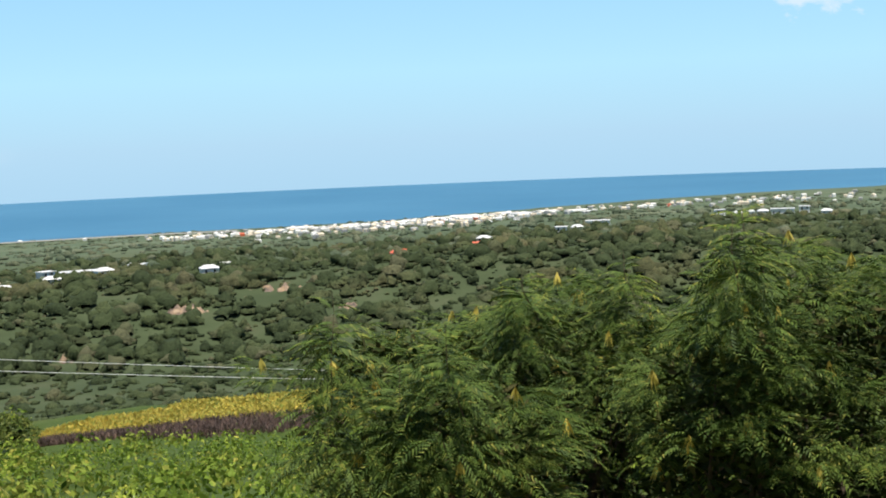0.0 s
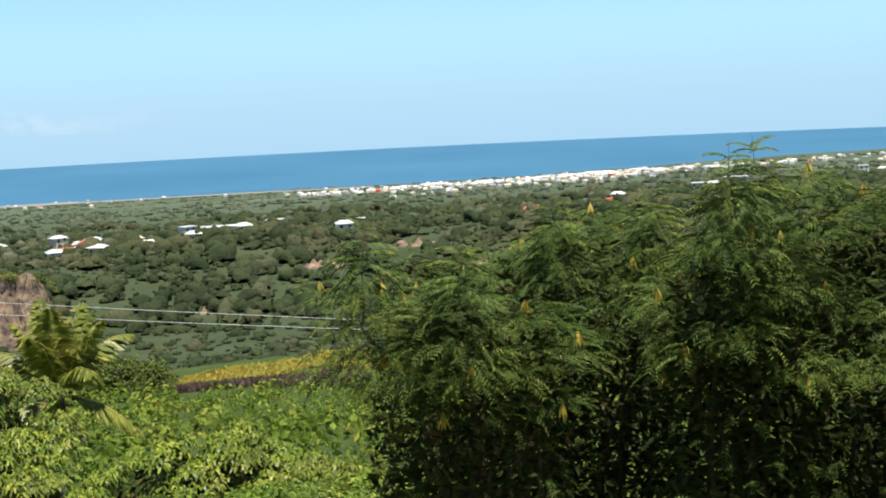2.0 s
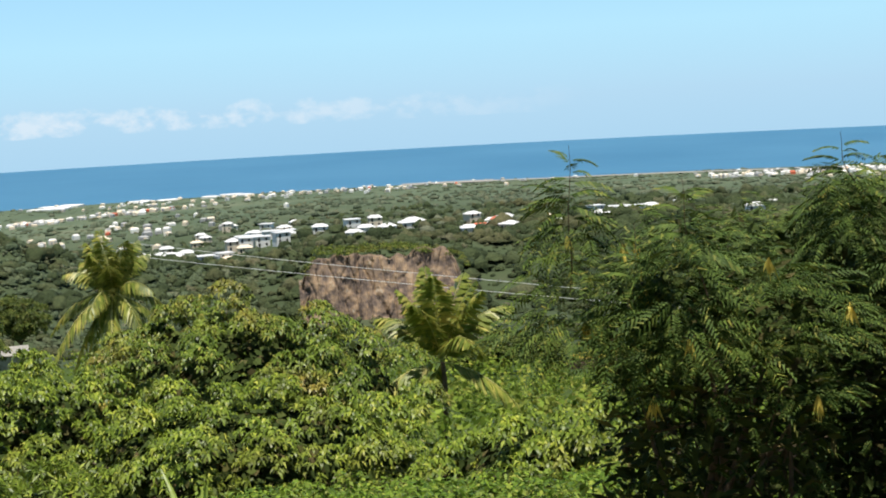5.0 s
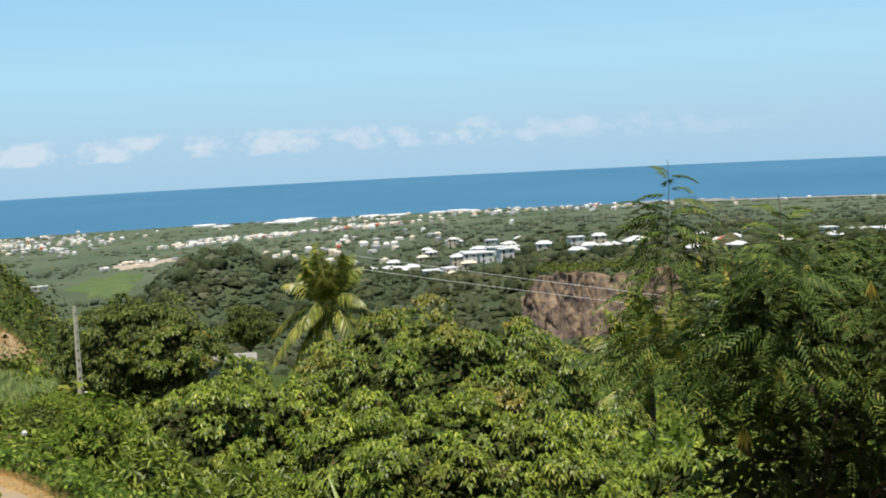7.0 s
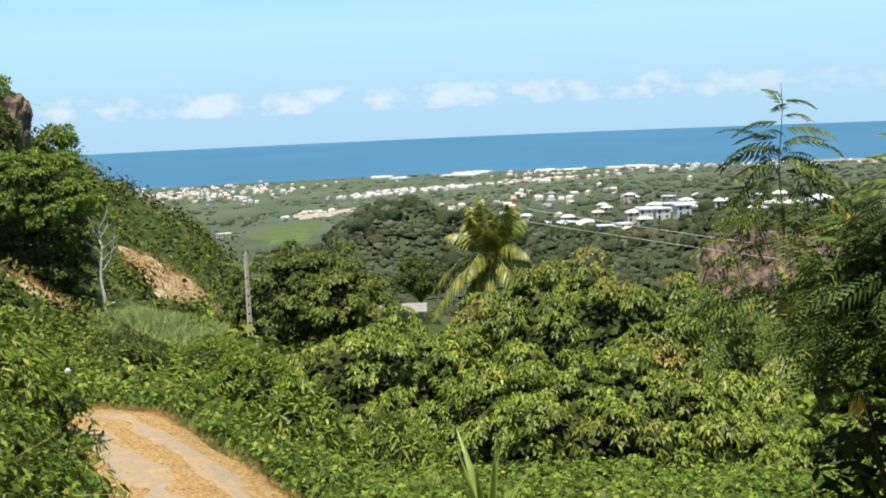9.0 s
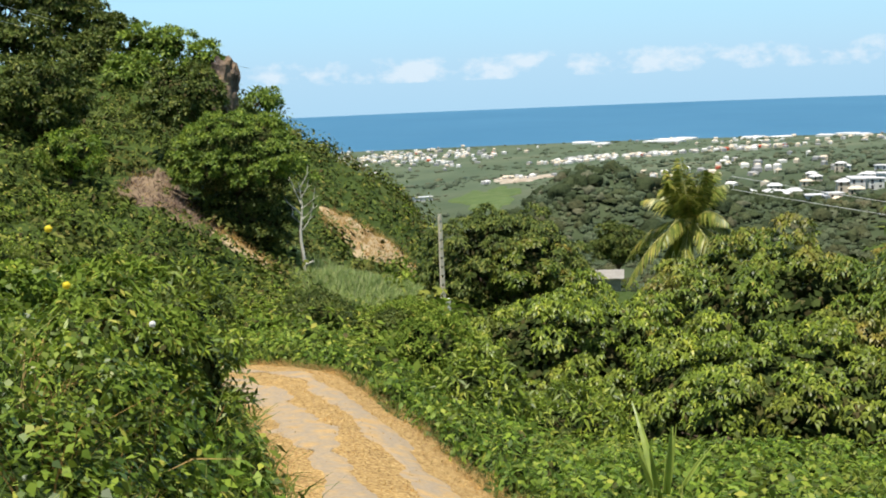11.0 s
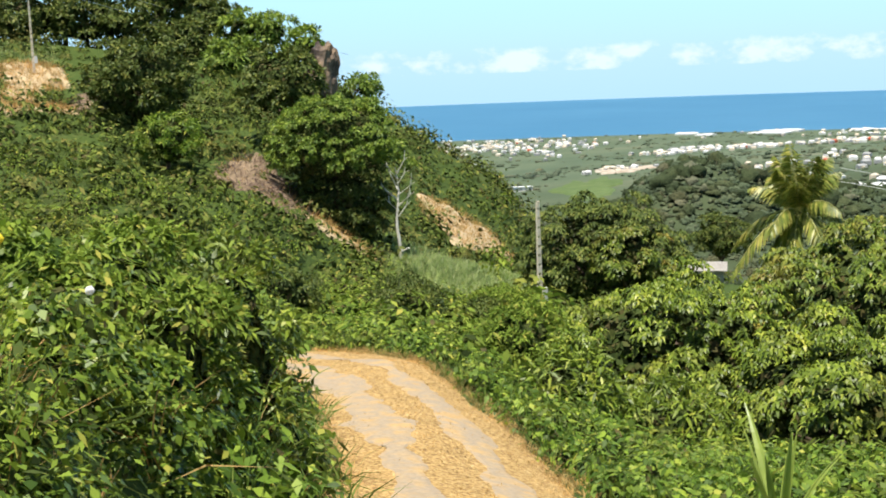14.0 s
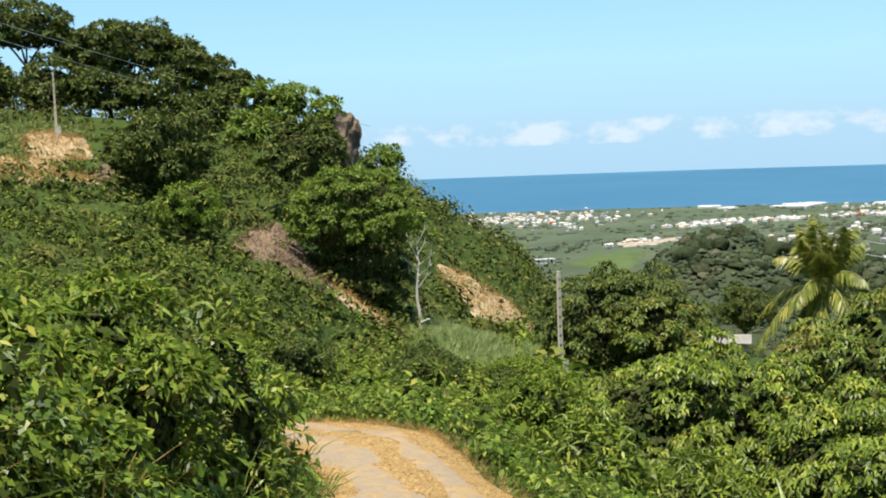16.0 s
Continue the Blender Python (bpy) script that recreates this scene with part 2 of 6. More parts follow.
M["strap"] = foliage("strap_leaf", [(0.0, (0.26, 0.36, 0.06)), (1.0, (0.46, 0.52, 0.12))], 0.4, 0.4, 0.4)
M["cane"] = foliage("yellow_cane_leaf", [(0.0, (0.44, 0.35, 0.07)), (0.7, (0.58, 0.48, 0.10)), (1.0, (0.36, 0.42, 0.09))], 0.3)
M["burnt"] = foliage("purple_stalk", [(0.0, (0.09, 0.062, 0.058)), (1.0, (0.20, 0.135, 0.11))], 0.1)
M["petal_w"] = foliage("white_petal", [(0.0, (0.8, 0.8, 0.78)), (1.0, (0.85, 0.85, 0.82))], 0.3)
M["petal_y"] = foliage("yellow_petal", [(0.0, (0.8, 0.6, 0.03)), (1.0, (0.85, 0.68, 0.05))], 0.3)
M["bark"] = surface("bark", 9.0, [(0.3, (0.07, 0.05, 0.035)), (0.7, (0.17, 0.13, 0.09))], 1.2, 0.5, 0.9, 0.1, 0.6, 0.03)
M["deadwood"] = surface("bleached_dead_wood", 12.0, [(0.3, (0.62, 0.57, 0.49)), (0.7, (0.78, 0.74, 0.66))], 1.5, 0.2, 0.85, 0.15, 0.4, 0.02)
M["polewood"] = surface("weathered_concrete_pole", 14.0, [(0.3, (0.74, 0.63, 0.48)), (0.7, (0.84, 0.75, 0.59))], 1.2, 0.25, 0.85, 0.2, 0.3, 0.01)
M["rock"] = surface("basalt_cliff_rock", 0.3, [(0.30, (0.075, 0.063, 0.056)), (0.42, (0.17, 0.13, 0.105)), (0.52, (0.265, 0.195, 0.14)), (0.60, (0.37, 0.26, 0.16)), (0.74, (0.46, 0.40, 0.32))], 0.05, 0.75, 0.9, 0.1, 0.8, 0.8, (0.45, 0.44, 0.45))
M["ruts"] = surface("worn_concrete_wheel_strip", 1.6, [(0.34, (0.46, 0.31, 0.145)), (0.42, (0.41, 0.305, 0.18)), (0.5, (0.345, 0.28, 0.20)), (0.58, (0.40, 0.30, 0.18)), (0.66, (0.47, 0.32, 0.15))], 14.0, 0.6, 0.95, 0.1, 1.0, 0.04, (0.62, 0.6, 0.58))
M["dryslope"] = surface("dry_grassy_slope", 5.0, [(0.3, (0.38, 0.285, 0.165)), (0.5, (0.48, 0.37, 0.22)), (0.75, (0.60, 0.48, 0.30))], 0.2, 0.4, 0.95, 0.1, 0.4, 0.05)
M["straw"] = surface("straw_covered_earth", 16.0, [(0.32, (0.18, 0.105, 0.045)), (0.45, (0.38, 0.24, 0.095)), (0.58, (0.53, 0.36, 0.145)), (0.7, (0.62, 0.45, 0.21))], 2.2, 0.5, 0.95, 0.1, 1.0, 0.05)
M["wall"] = surface("white_rendered_wall", 0.5, [(0.3, (0.66, 0.65, 0.62)), (0.7, (0.80, 0.79, 0.76))], 0.08, 0.3, 0.8, 0.2, 0.1, 0.02, (0.8, 0.78, 0.74))
M["wall_cream"] = surface("cream_rendered_wall", 0.5, [(0.3, (0.62, 0.52, 0.40)), (0.7, (0.74, 0.64, 0.50))], 0.08, 0.3, 0.8, 0.2, 0.1, 0.02, (0.8, 0.78, 0.74))
M["roof_w"] = surface("white_sheet_roof", 0.8, [(0.3, (0.62, 0.62, 0.62)), (0.7, (0.78, 0.78, 0.78))], 0.1, 0.4, 0.5, 0.4, 0.1, 0.02)
M["roof_r"] = surface("red_sheet_roof", 0.8, [(0.3, (0.50, 0.10, 0.05)), (0.7, (0.66, 0.17, 0.09))], 0.1, 0.3, 0.6, 0.3, 0.1, 0.02)
M["roof_g"] = surface("grey_sheet_roof", 0.8, [(0.3, (0.28, 0.28, 0.28)), (0.7, (0.42, 0.42, 0.41))], 0.1, 0.3, 0.5, 0.4, 0.1, 0.02)
M["tin"] = surface("weathered_tin_roof", 3.0, [(0.3, (0.27, 0.245, 0.21)), (0.7, (0.44, 0.41, 0.36))], 0.5, 0.5, 0.6, 0.35, 0.2, 0.02)
M["window"] = surface("dark_window_glass", 1.0, [(0.3, (0.03, 0.035, 0.04)), (0.7, (0.05, 0.055, 0.06))], 0.3, 0.2, 0.15, 0.5, 0.0)
M["wire"] = surface("pale_insulated_wire", 5.0, [(0.3, (0.74, 0.74, 0.72)), (0.7, (0.82, 0.82, 0.80))], 1.0, 0.2, 0.6, 0.4, 0.0)
M["asphalt"] = surface("grey_runway_concrete", 0.2, [(0.3, (0.24, 0.23, 0.21)), (0.7, (0.33, 0.32, 0.29))], 0.02, 0.3, 0.9, 0.2, 0.0)
M["meadow"] = surface("green_meadow", 0.08, [(0.3, (0.075, 0.115, 0.04)), (0.55, (0.105, 0.15, 0.052)), (0.75, (0.15, 0.17, 0.075))], 0.01, 0.3, 0.95, 0.1, 0.2, 0.3)
M["quarry"] = surface("pale_gravel_yard", 0.1, [(0.3, (0.34, 0.28, 0.21)), (0.7, (0.50, 0.44, 0.36))], 0.02, 0.4, 0.95, 0.1, 0.3, 0.3)


def ground_material():
    m, n, l, b = material("ground_cover", 0.95, 0.1)
    a = noise_node(n, l, 1.5, 6)
    c = noise_node(n, l, 0.04, 5, 0.6)
    e = noise_node(n, l, 0.006, 5, 0.6)
    r1 = ramp(n, [(0.3, (0.032, 0.055, 0.012)), (0.55, (0.06, 0.092, 0.02)), (0.75, (0.12, 0.12, 0.036))])
    l.new(a.outputs["Fac"], r1.inputs[0])
    r2 = ramp(n, [(0.35, (0.042, 0.058, 0.028)), (0.55, (0.056, 0.075, 0.036)), (0.72, (0.076, 0.085, 0.048))])
    l.new(c.outputs["Fac"], r2.inputs[0])
    r3 = ramp(n, [(0.35, (0.05, 0.068, 0.034)), (0.55, (0.065, 0.085, 0.042)), (0.75, (0.11, 0.115, 0.06))])
    l.new(e.outputs["Fac"], r3.inputs[0])
    mx = n.new("ShaderNodeMixRGB")
    mx.inputs[0].default_value = 0.5
    l.new(r1.outputs[0], mx.inputs[1])
    near = ramp(n, [(0.35, (0.036, 0.06, 0.014)), (0.55, (0.056, 0.084, 0.02)), (0.72, (0.11, 0.10, 0.038))])
    l.new(c.outputs["Fac"], near.inputs[0])
    l.new(near.outputs[0], mx.inputs[2])
    my = n.new("ShaderNodeMixRGB")
    my.inputs[0].default_value = 0.25
    l.new(r2.outputs[0], my.inputs[1])
    l.new(r3.outputs[0], my.inputs[2])
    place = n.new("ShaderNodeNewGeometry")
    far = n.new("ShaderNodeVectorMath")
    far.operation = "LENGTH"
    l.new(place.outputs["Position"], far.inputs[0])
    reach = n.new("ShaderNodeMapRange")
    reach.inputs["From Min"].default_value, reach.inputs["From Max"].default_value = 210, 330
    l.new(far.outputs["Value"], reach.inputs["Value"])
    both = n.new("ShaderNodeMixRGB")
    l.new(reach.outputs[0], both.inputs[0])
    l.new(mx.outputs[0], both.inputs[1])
    # paler, bluer cover from 880 m on, with distance haze put into the colour
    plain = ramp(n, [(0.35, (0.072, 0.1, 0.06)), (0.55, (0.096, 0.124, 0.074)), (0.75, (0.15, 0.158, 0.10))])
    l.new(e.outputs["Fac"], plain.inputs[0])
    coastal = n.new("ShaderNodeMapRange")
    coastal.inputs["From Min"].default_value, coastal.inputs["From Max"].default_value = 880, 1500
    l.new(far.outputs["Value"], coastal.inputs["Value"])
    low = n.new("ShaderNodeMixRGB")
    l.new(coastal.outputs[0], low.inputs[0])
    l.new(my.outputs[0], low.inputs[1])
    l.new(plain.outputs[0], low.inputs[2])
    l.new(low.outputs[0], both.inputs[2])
    l.new(both.outputs[0], b.inputs["Base Color"])
    bp = n.new("ShaderNodeBump")
    bp.inputs["Strength"].default_value, bp.inputs["Distance"].default_value = 0.6, 0.1
    l.new(a.outputs["Fac"], bp.inputs["Height"])
    l.new(bp.outputs[0], b.inputs["Normal"])
    return m


def sea_material():
    m, n, l, b = material("sea_water", 0.5, 0.1)
    a = noise_node(n, l, 0.0016, 5, 0.6)
    r = ramp(n, [(0.3, (0.042, 0.142, 0.245)), (0.7, (0.06, 0.175, 0.285))])
    l.new(a.outputs["Fac"], r.inputs[0])
    l.new(r.outputs[0], b.inputs["Base Color"])
    w = noise_node(n, l, 0.15, 4)
    bp = n.new("ShaderNodeBump")
    bp.inputs["Strength"].default_value, bp.inputs["Distance"].default_value = 0.25, 1.0
    l.new(w.outputs["Fac"], bp.inputs["Height"])
    l.new(bp.outputs[0], b.inputs["Normal"])
    return m


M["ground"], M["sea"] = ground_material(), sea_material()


# ---- mesh helpers ----
def part(name, data, mat, parent=None, label="", m=None):
    """Link a bmesh or a mesh as ONE object, under a thing where one is given."""
    if isinstance(data, bmesh.types.BMesh):
        me = bpy.data.meshes.new(name)
        data.to_mesh(me)
        data.free()
    else:
        me = data
    if mat and not me.materials:
        me.materials.append(mat)
    ob = new(name, me)
    if parent:
        ob.parent = parent
    if m is not None:
        ob.matrix_basis = m
    return tagged(ob, label)


def thing(name, label, category, place=(0, 0, 0), turn=0.0, group="", kind=""):
    e = new(name)
    e.empty_display_size = 0.3
    e.matrix_basis = pose(*place, 0, 0, turn)
    return tagged(e, label, category, group, kind)


def mesh_of(name, verts, faces, smooth=False):
    """A mesh from arrays; faces: (n, k) of vertex numbers."""
    verts, faces = np.asarray(verts, np.float32), np.asarray(faces, np.int32)
    n, k = faces.shape
    me = bpy.data.meshes.new(name)
    me.vertices.add(len(verts))
    me.vertices.foreach_set("co", verts.ravel())
    me.loops.add(n * k)
    me.loops.foreach_set("vertex_index", faces.ravel())
    me.polygons.add(n)
    me.polygons.foreach_set("loop_start", np.arange(0, n * k, k, dtype=np.int32))
    if smooth:
        me.polygons.foreach_set("use_smooth", np.ones(n, bool))
    me.update(calc_edges=True)
    return me


def unit(v):
    return v / np.maximum(np.linalg.norm(v, axis=-1, keepdims=True), 1e-6)


def blades(base, way, side, length, width, bend=0.0, waist=0.45):
    """Leaves of four corners: from base along way, as wide as width, bent down by bend."""
    n = len(base)
    length, width = np.broadcast_to(length, n)[:, None], np.broadcast_to(width, n)[:, None]
    mid = base + way * length * waist
    tip = base + way * length
    tip[:, 2] -= bend * length[:, 0]
    v = np.stack([base, mid + side * width / 2, tip, mid - side * width / 2], 1).reshape(-1, 3)
    return v, np.arange(4 * n).reshape(n, 4)


def join(pieces):
    vs, fs, k = [], [], 0
    for v, f in pieces:
        vs.append(v)
        fs.append(f + k)
        k += len(v)
    return np.concatenate(vs), np.concatenate(fs)


def across(way, rng, flat=0.5):
    """A side for each leaf: level-ish, so that the blade faces up more or less."""
    up = rng.normal(size=way.shape) * flat + (0, 0, 1)
    return unit(np.cross(way, up))


def tube(bm, points, radii, sides=7):
    """A tapered limb along points."""
    rings = []
    for i, p in enumerate(points):
        p = Vector(p)
        d = (Vector(points[min(i + 1, len(points) - 1)]) - Vector(points[max(i - 1, 0)])).normalized()
        a = d.orthogonal().normalized()
        b = d.cross(a)
        rings.append([bm.verts.new(p + float(radii[i]) * (math.cos(2 * math.pi * k / sides) * a + math.sin(2 * math.pi * k / sides) * b)) for k in range(sides)])
    for r, s in zip(rings, rings[1:]):
        for k in range(sides):
            bm.faces.new((r[k], r[(k + 1) % sides], s[(k + 1) % sides], s[k]))
    bm.faces.new(rings[-1])
    bm.faces.new(rings[0][::-1])
    return bm


def box(bm, x0, y0, z0, x1, y1, z1):
    v = [bm.verts.new(p) for p in ((x0, y0, z0), (x1, y0, z0), (x1, y1, z0), (x0, y1, z0), (x0, y0, z1), (x1, y0, z1), (x1, y1, z1), (x0, y1, z1))]
    for f in ((3, 2, 1, 0), (4, 5, 6, 7), (0, 1, 5, 4), (1, 2, 6, 5), (2, 3, 7, 6), (3, 0, 4, 7)):
        bm.faces.new([v[i] for i in f])
    return bm


# ---- the lie of the land ----
CX, CY = 2.0, 5.0                     # where the walker stands; bearings are taken from here
SEA = -170.0


def step(a, b, x):
    u = np.clip((x - a) / (b - a), 0, 1)
    return u * u * (3 - 2 * u)


def polar(x, y):
    dx, dy = np.asarray(x, float) - CX, np.asarray(y, float) - CY
    return np.hypot(dx, dy), np.degrees(np.arctan2(-dx, dy))


def spot(az, d):
    """The place at a bearing (degrees to the left of +y) and distance."""
    a = np.radians(az)
    return CX - d * np.sin(a), CY + d * np.cos(a)


def wave(x, y, size, seed):
    """Soft rolling, cheap and smooth."""
    s = 0.0
    r = np.random.RandomState(seed)
    for k in range(5):
        a, p = r.uniform(0, 6.28), r.uniform(0, 6.28)
        q = 6.28 / (size * r.uniform(0.6, 1.5))
        s = s + np.sin(q * (np.cos(a) * x + np.sin(a) * y) + p)
    return s / 5


WAY = [(-3.2, -7.0), (0.4, -1.0), (2.0, 4.5), (0.2, 9.6), (-3.6, 14.6), (-8.3, 19.7), (-13.5, 24.4), (-19.2, 28.6), (-27.0, 31.0), (-36.0, 30.0)]


def track_line():
    """The centre of the track, every quarter metre, rounded."""
    p = np.array(WAY)
    t = np.concatenate([[0], np.cumsum(np.hypot(*np.diff(p, axis=0).T))])
    u = np.arange(0, t[-1], 0.25)
    q = np.stack([np.interp(u, t, p[:, 0]), np.interp(u, t, p[:, 1])], -1)
    for _ in range(60):
        q[1:-1] = (q[:-2] + q[1:-1] * 2 + q[2:]) / 4
    return q


LINE = track_line()
ACROSS = unit(np.gradient(LINE, axis=0))[:, ::-1] * (1, -1)


def beside_track(x, y):
    """Distance from the middle of the track, to its left positive, near the walker only."""
    x, y = np.asarray(x, float), np.asarray(y, float)
    out = np.full(x.shape, -99.0)
    near = np.hypot(x - CX, y - CY) < 34
    if near.any():
        px, py = x[near], y[near]
        L, N = LINE[::2], ACROSS[::2]
        k = np.argmin((px[:, None] - L[None, :, 0]) ** 2 + (py[:, None] - L[None, :, 1]) ** 2, 1)
        out[near] = -((px - L[k, 0]) * N[k, 0] + (py - L[k, 1]) * N[k, 1])
    return out


def coast(az):
    return 2700 + 900 * step(8, 40, -az)


def ground(x, y):
    d, az = polar(x, y)
    x, y = np.asarray(x, float), np.asarray(y, float)
    # the slope that falls from the track to the ravine
    near = np.interp(d, (0, 4, 9, 16, 30, 48, 80, 110, 130, 150, 205, 218, 250, 350, 450, 480), (-3.3, -4.1, -5.4, -7.3, -10.6, -15.8, -21.8, -26.8, -29.8, -32.6, -40.0, -43, -52, -70, -78, -79))
    # gentler along the track and up to the pole
    shelf = np.interp(d, (0, 4, 9, 16, 30, 60, 95, 130, 190, 320, 480), (-3.3, -4.1, -5.4, -6.85, -8.3, -13.0, -18.5, -21.5, -33, -60, -80))
    z = near + (shelf - near) * step(26, 40, az) * step(4, 20, d)
    z = z + 3.8 * np.exp(-((az - 26.5) / 3.5) ** 2 - ((d - 190) / 22) ** 2)
    # the far side: ravine wall, then the plateau that sinks to the coast
    edge = np.interp(az, (-60, -28, -18, -10, -2, 3, 8, 13, 17, 22, 26, 30, 36), (-54, -55, -57, -62, -62, -67, -65, -65, -76, -86, -94, -109, -124))
    wall = step(470, 640, d) + (step(473, 477, d) * 0.55 - 0.55 * step(470, 640, d)) * step(6.2, 7.4, az) * (1 - step(13.4, 14.2, az)) * (d < 640)
    c = coast(az)
    plateau = edge + (SEA + 2.5 - edge) * np.clip((d - 640) / (c - 640), 0, 1.0) - 25 * step(0, 120, d - c)
    z = np.where(d > 470, -79 + (edge + 79) * wall, z)
    z = np.where(d > 640, plateau, z)
    # the wooded spur in the mouth of the valley
    z = z + 44 * np.exp(-((az - 28) / 5.2) ** 2 - ((d - 580) / 95) ** 2) + 9 * np.exp(-((az - 21) / 3.5) ** 2 - ((d - 620) / 80) ** 2)
    # the hill that rises beside the track
    ridge = np.interp(az, (30, 33, 36.5, 40.8, 43, 46, 50, 57, 70, 110), (-12, -8.0, -4.9, -2.1, -0.4, 0.9, 0.9, 1.6, 3.5, 8))
    top = np.tan(np.radians(ridge)) * 200 - 1.5
    start = np.interp(az, (33, 41, 46, 58, 75), (150, 122, 88, 45, 25))
    rise = np.clip((d - start) / (200 - start), 0, 1) ** 0.85
    hill = np.where(d < 200, z + (top - z) * rise, top - 0.16 * (d - 200))
    left = step(31, 36, az)
    z = np.where((d > start) & (az > 31) & (d < 900), np.maximum(z, z + (hill - z) * left), z)
    # the overgrown bank on the uphill side of the track
    u = beside_track(x, y) - 1.75
    z = z + 1.75 * step(0, 1.6, u) * (1 - 0.3 * step(4, 12, u)) * step(2.5, 6, d) * (1 - step(17.5, 24, d)) * step(20, 34, az)
    # uphill behind the walker
    behind = step(85, 130, np.abs(az))
    z = z + (np.interp(d, (0, 4, 170, 1000), (-3.3, -2.04, 37.0, 87.0)) - z) * behind
    return z + wave(x, y, 6, 3) * 0.12 * step(4, 12, d) + wave(x, y, 40, 4) * 1.0 * step(40, 120, d) * (1 - 0.8 * step(640, 1200, d)) + wave(x, y, 160, 5) * 3.5 * step(300, 600, d) * (1 - step(900, 1500, d))


def build_ground():
    rad = np.concatenate([np.geomspace(0.7, 60, 52), np.geomspace(62, 700, 72), np.geomspace(710, 4930, 36)])
    rad = np.sort(np.concatenate([rad, [471, 472.5, 474, 475, 476, 477.5, 479]]))
    az = np.concatenate([np.arange(-180, -44, 3.0), np.arange(-44, 72, 0.5), np.arange(72, 180, 3.0)])
    R, A = np.meshgrid(rad, az, indexing="ij")
    x, y = spot(A, R)
    z = ground(x, y)
    v = np.stack([x, y, z], -1).reshape(-1, 3)
    nr, na = R.shape
    i, j = np.meshgrid(np.arange(nr - 1), np.arange(na), indexing="ij")
    k = (j + 1) % na
    f = np.stack([i * na + j, i * na + k, (i + 1) * na + k, (i + 1) * na + j], -1).reshape(-1, 4)
    hub = len(v)
    v = np.concatenate([v, [[CX, CY, float(ground(CX, CY))]]])
    me = mesh_of("ground", v, f[:, ::-1], True)
    bm = bmesh.new()
    bm.from_mesh(me)
    bm.verts.ensure_lookup_table()
    for a in range(na):
        bm.faces.new((bm.verts[hub], bm.verts[(a + 1) % na], bm.verts[a]))
    bm.normal_update()
    bm.to_mesh(me)
    bm.free()
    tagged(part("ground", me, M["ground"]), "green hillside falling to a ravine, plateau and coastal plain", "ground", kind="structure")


def build_sea():
    az = np.arange(0, 360, 2.0)
    rad = np.array([0.0001, 900, 1800, 2600, 3400, 4200, 4900])
    R, A = np.meshgrid(rad, az, indexing="ij")
    x, y = spot(A, R)
    v = np.stack([x, y, np.full_like(x, SEA)], -1).reshape(-1, 3)
    nr, na = R.shape
    i, j = np.meshgrid(np.arange(nr - 1), np.arange(na), indexing="ij")
    k = (j + 1) % na
    f = np.stack([i * na + j, (i + 1) * na + j, (i + 1) * na + k, i * na + k], -1).reshape(-1, 4)
    tagged(part("water", mesh_of("water", v, f, True), M["sea"]), "calm blue open sea reaching the horizon", "sea", kind="structure")


build_ground()
build_sea()


# ---- foliage builders ----
def boughs_over(rng, c, r, size, low, flat=0.8, spread=0.85, gap=0.95, uneven=0.07):
    """Bough centres over an egg, their sizes, and the way each one faces."""
    count = int(spread * 4 * (r[0] * r[1] + r[0] * r[2] + r[1] * r[2]) / 3 * (1 - low) / 2 / (size * size))
    d = unit(rng.normal(size=(count * 8, 3)))
    d = d[d[:, 2] > low]
    keep = [0]
    for i in range(1, len(d)):
        if len(keep) >= count:
            break
        if np.min(np.linalg.norm((d[keep] - d[i]) * r, axis=1)) > size * gap:
            keep.append(i)
    d = d[keep]
    s = size * (0.75 + 0.55 * rng.rand(len(d)))
    at = c + d * np.maximum(r - s[:, None] * 0.8, r * 0.35) * (1 + uneven * rng.normal(size=(len(d), 1)) - 0.12 * (rng.rand(len(d), 1) < 0.3))
    return at, s, d


def over_boughs(rng, at, s, d, each, flat=0.8, down=-0.25):
    """Points over the outer sides of boughs, with the way they face; hidden ones are left out."""
    k = np.repeat(np.arange(len(at)), each)
    e = unit(rng.normal(size=(len(k), 3)) + d[k] * 0.6 + (0, 0, 0.35))
    e[:, 2] = np.where(e[:, 2] < down, -e[:, 2], e[:, 2])
    p = at[k] + e * (s[k] * (0.86 + 0.2 * rng.rand(len(k))))[:, None] * (1, 1, flat)
    hidden = np.zeros(len(k), bool)
    for i in range(len(at)):
        hidden |= (((p - at[i]) / (1, 1, flat)) ** 2).sum(1) < (s[i] * 0.8) ** 2
    return p[~hidden], e[~hidden], k[~hidden]


def rosettes(rng, p, e, leaves, length, width, droop):
    """A whorl of drooping leaves at each twig end."""
    n = len(p)
    axis = unit(e + (0, 0, 0.7) + rng.normal(size=e.shape) * 0.25)
    u = unit(np.cross(axis, rng.normal(size=axis.shape)))
    w = np.cross(axis, u)
    k = np.repeat(np.arange(n), leaves)
    a = np.tile(np.arange(leaves) * 2.4, n) + rng.rand(n * leaves) * 0.7
    ring = np.tile(np.arange(leaves) / leaves, n)[:, None]
    out = u[k] * np.cos(a)[:, None] + w[k] * np.sin(a)[:, None]
    way = unit(out * (0.35 + 0.75 * ring) + axis[k] * (0.75 - 0.85 * ring) - np.array([0, 0, 1.0]) * droop * (0.3 + ring))
    side = unit(np.cross(way, axis[k] + rng.normal(size=way.shape) * 0.2))
    s = 0.7 + 0.5 * rng.rand(len(k))
    base = p[k] + out * length * 0.08 + rng.normal(size=way.shape) * length * 0.08
    return blades(base, way, side, length * s, width * s, 0.18)


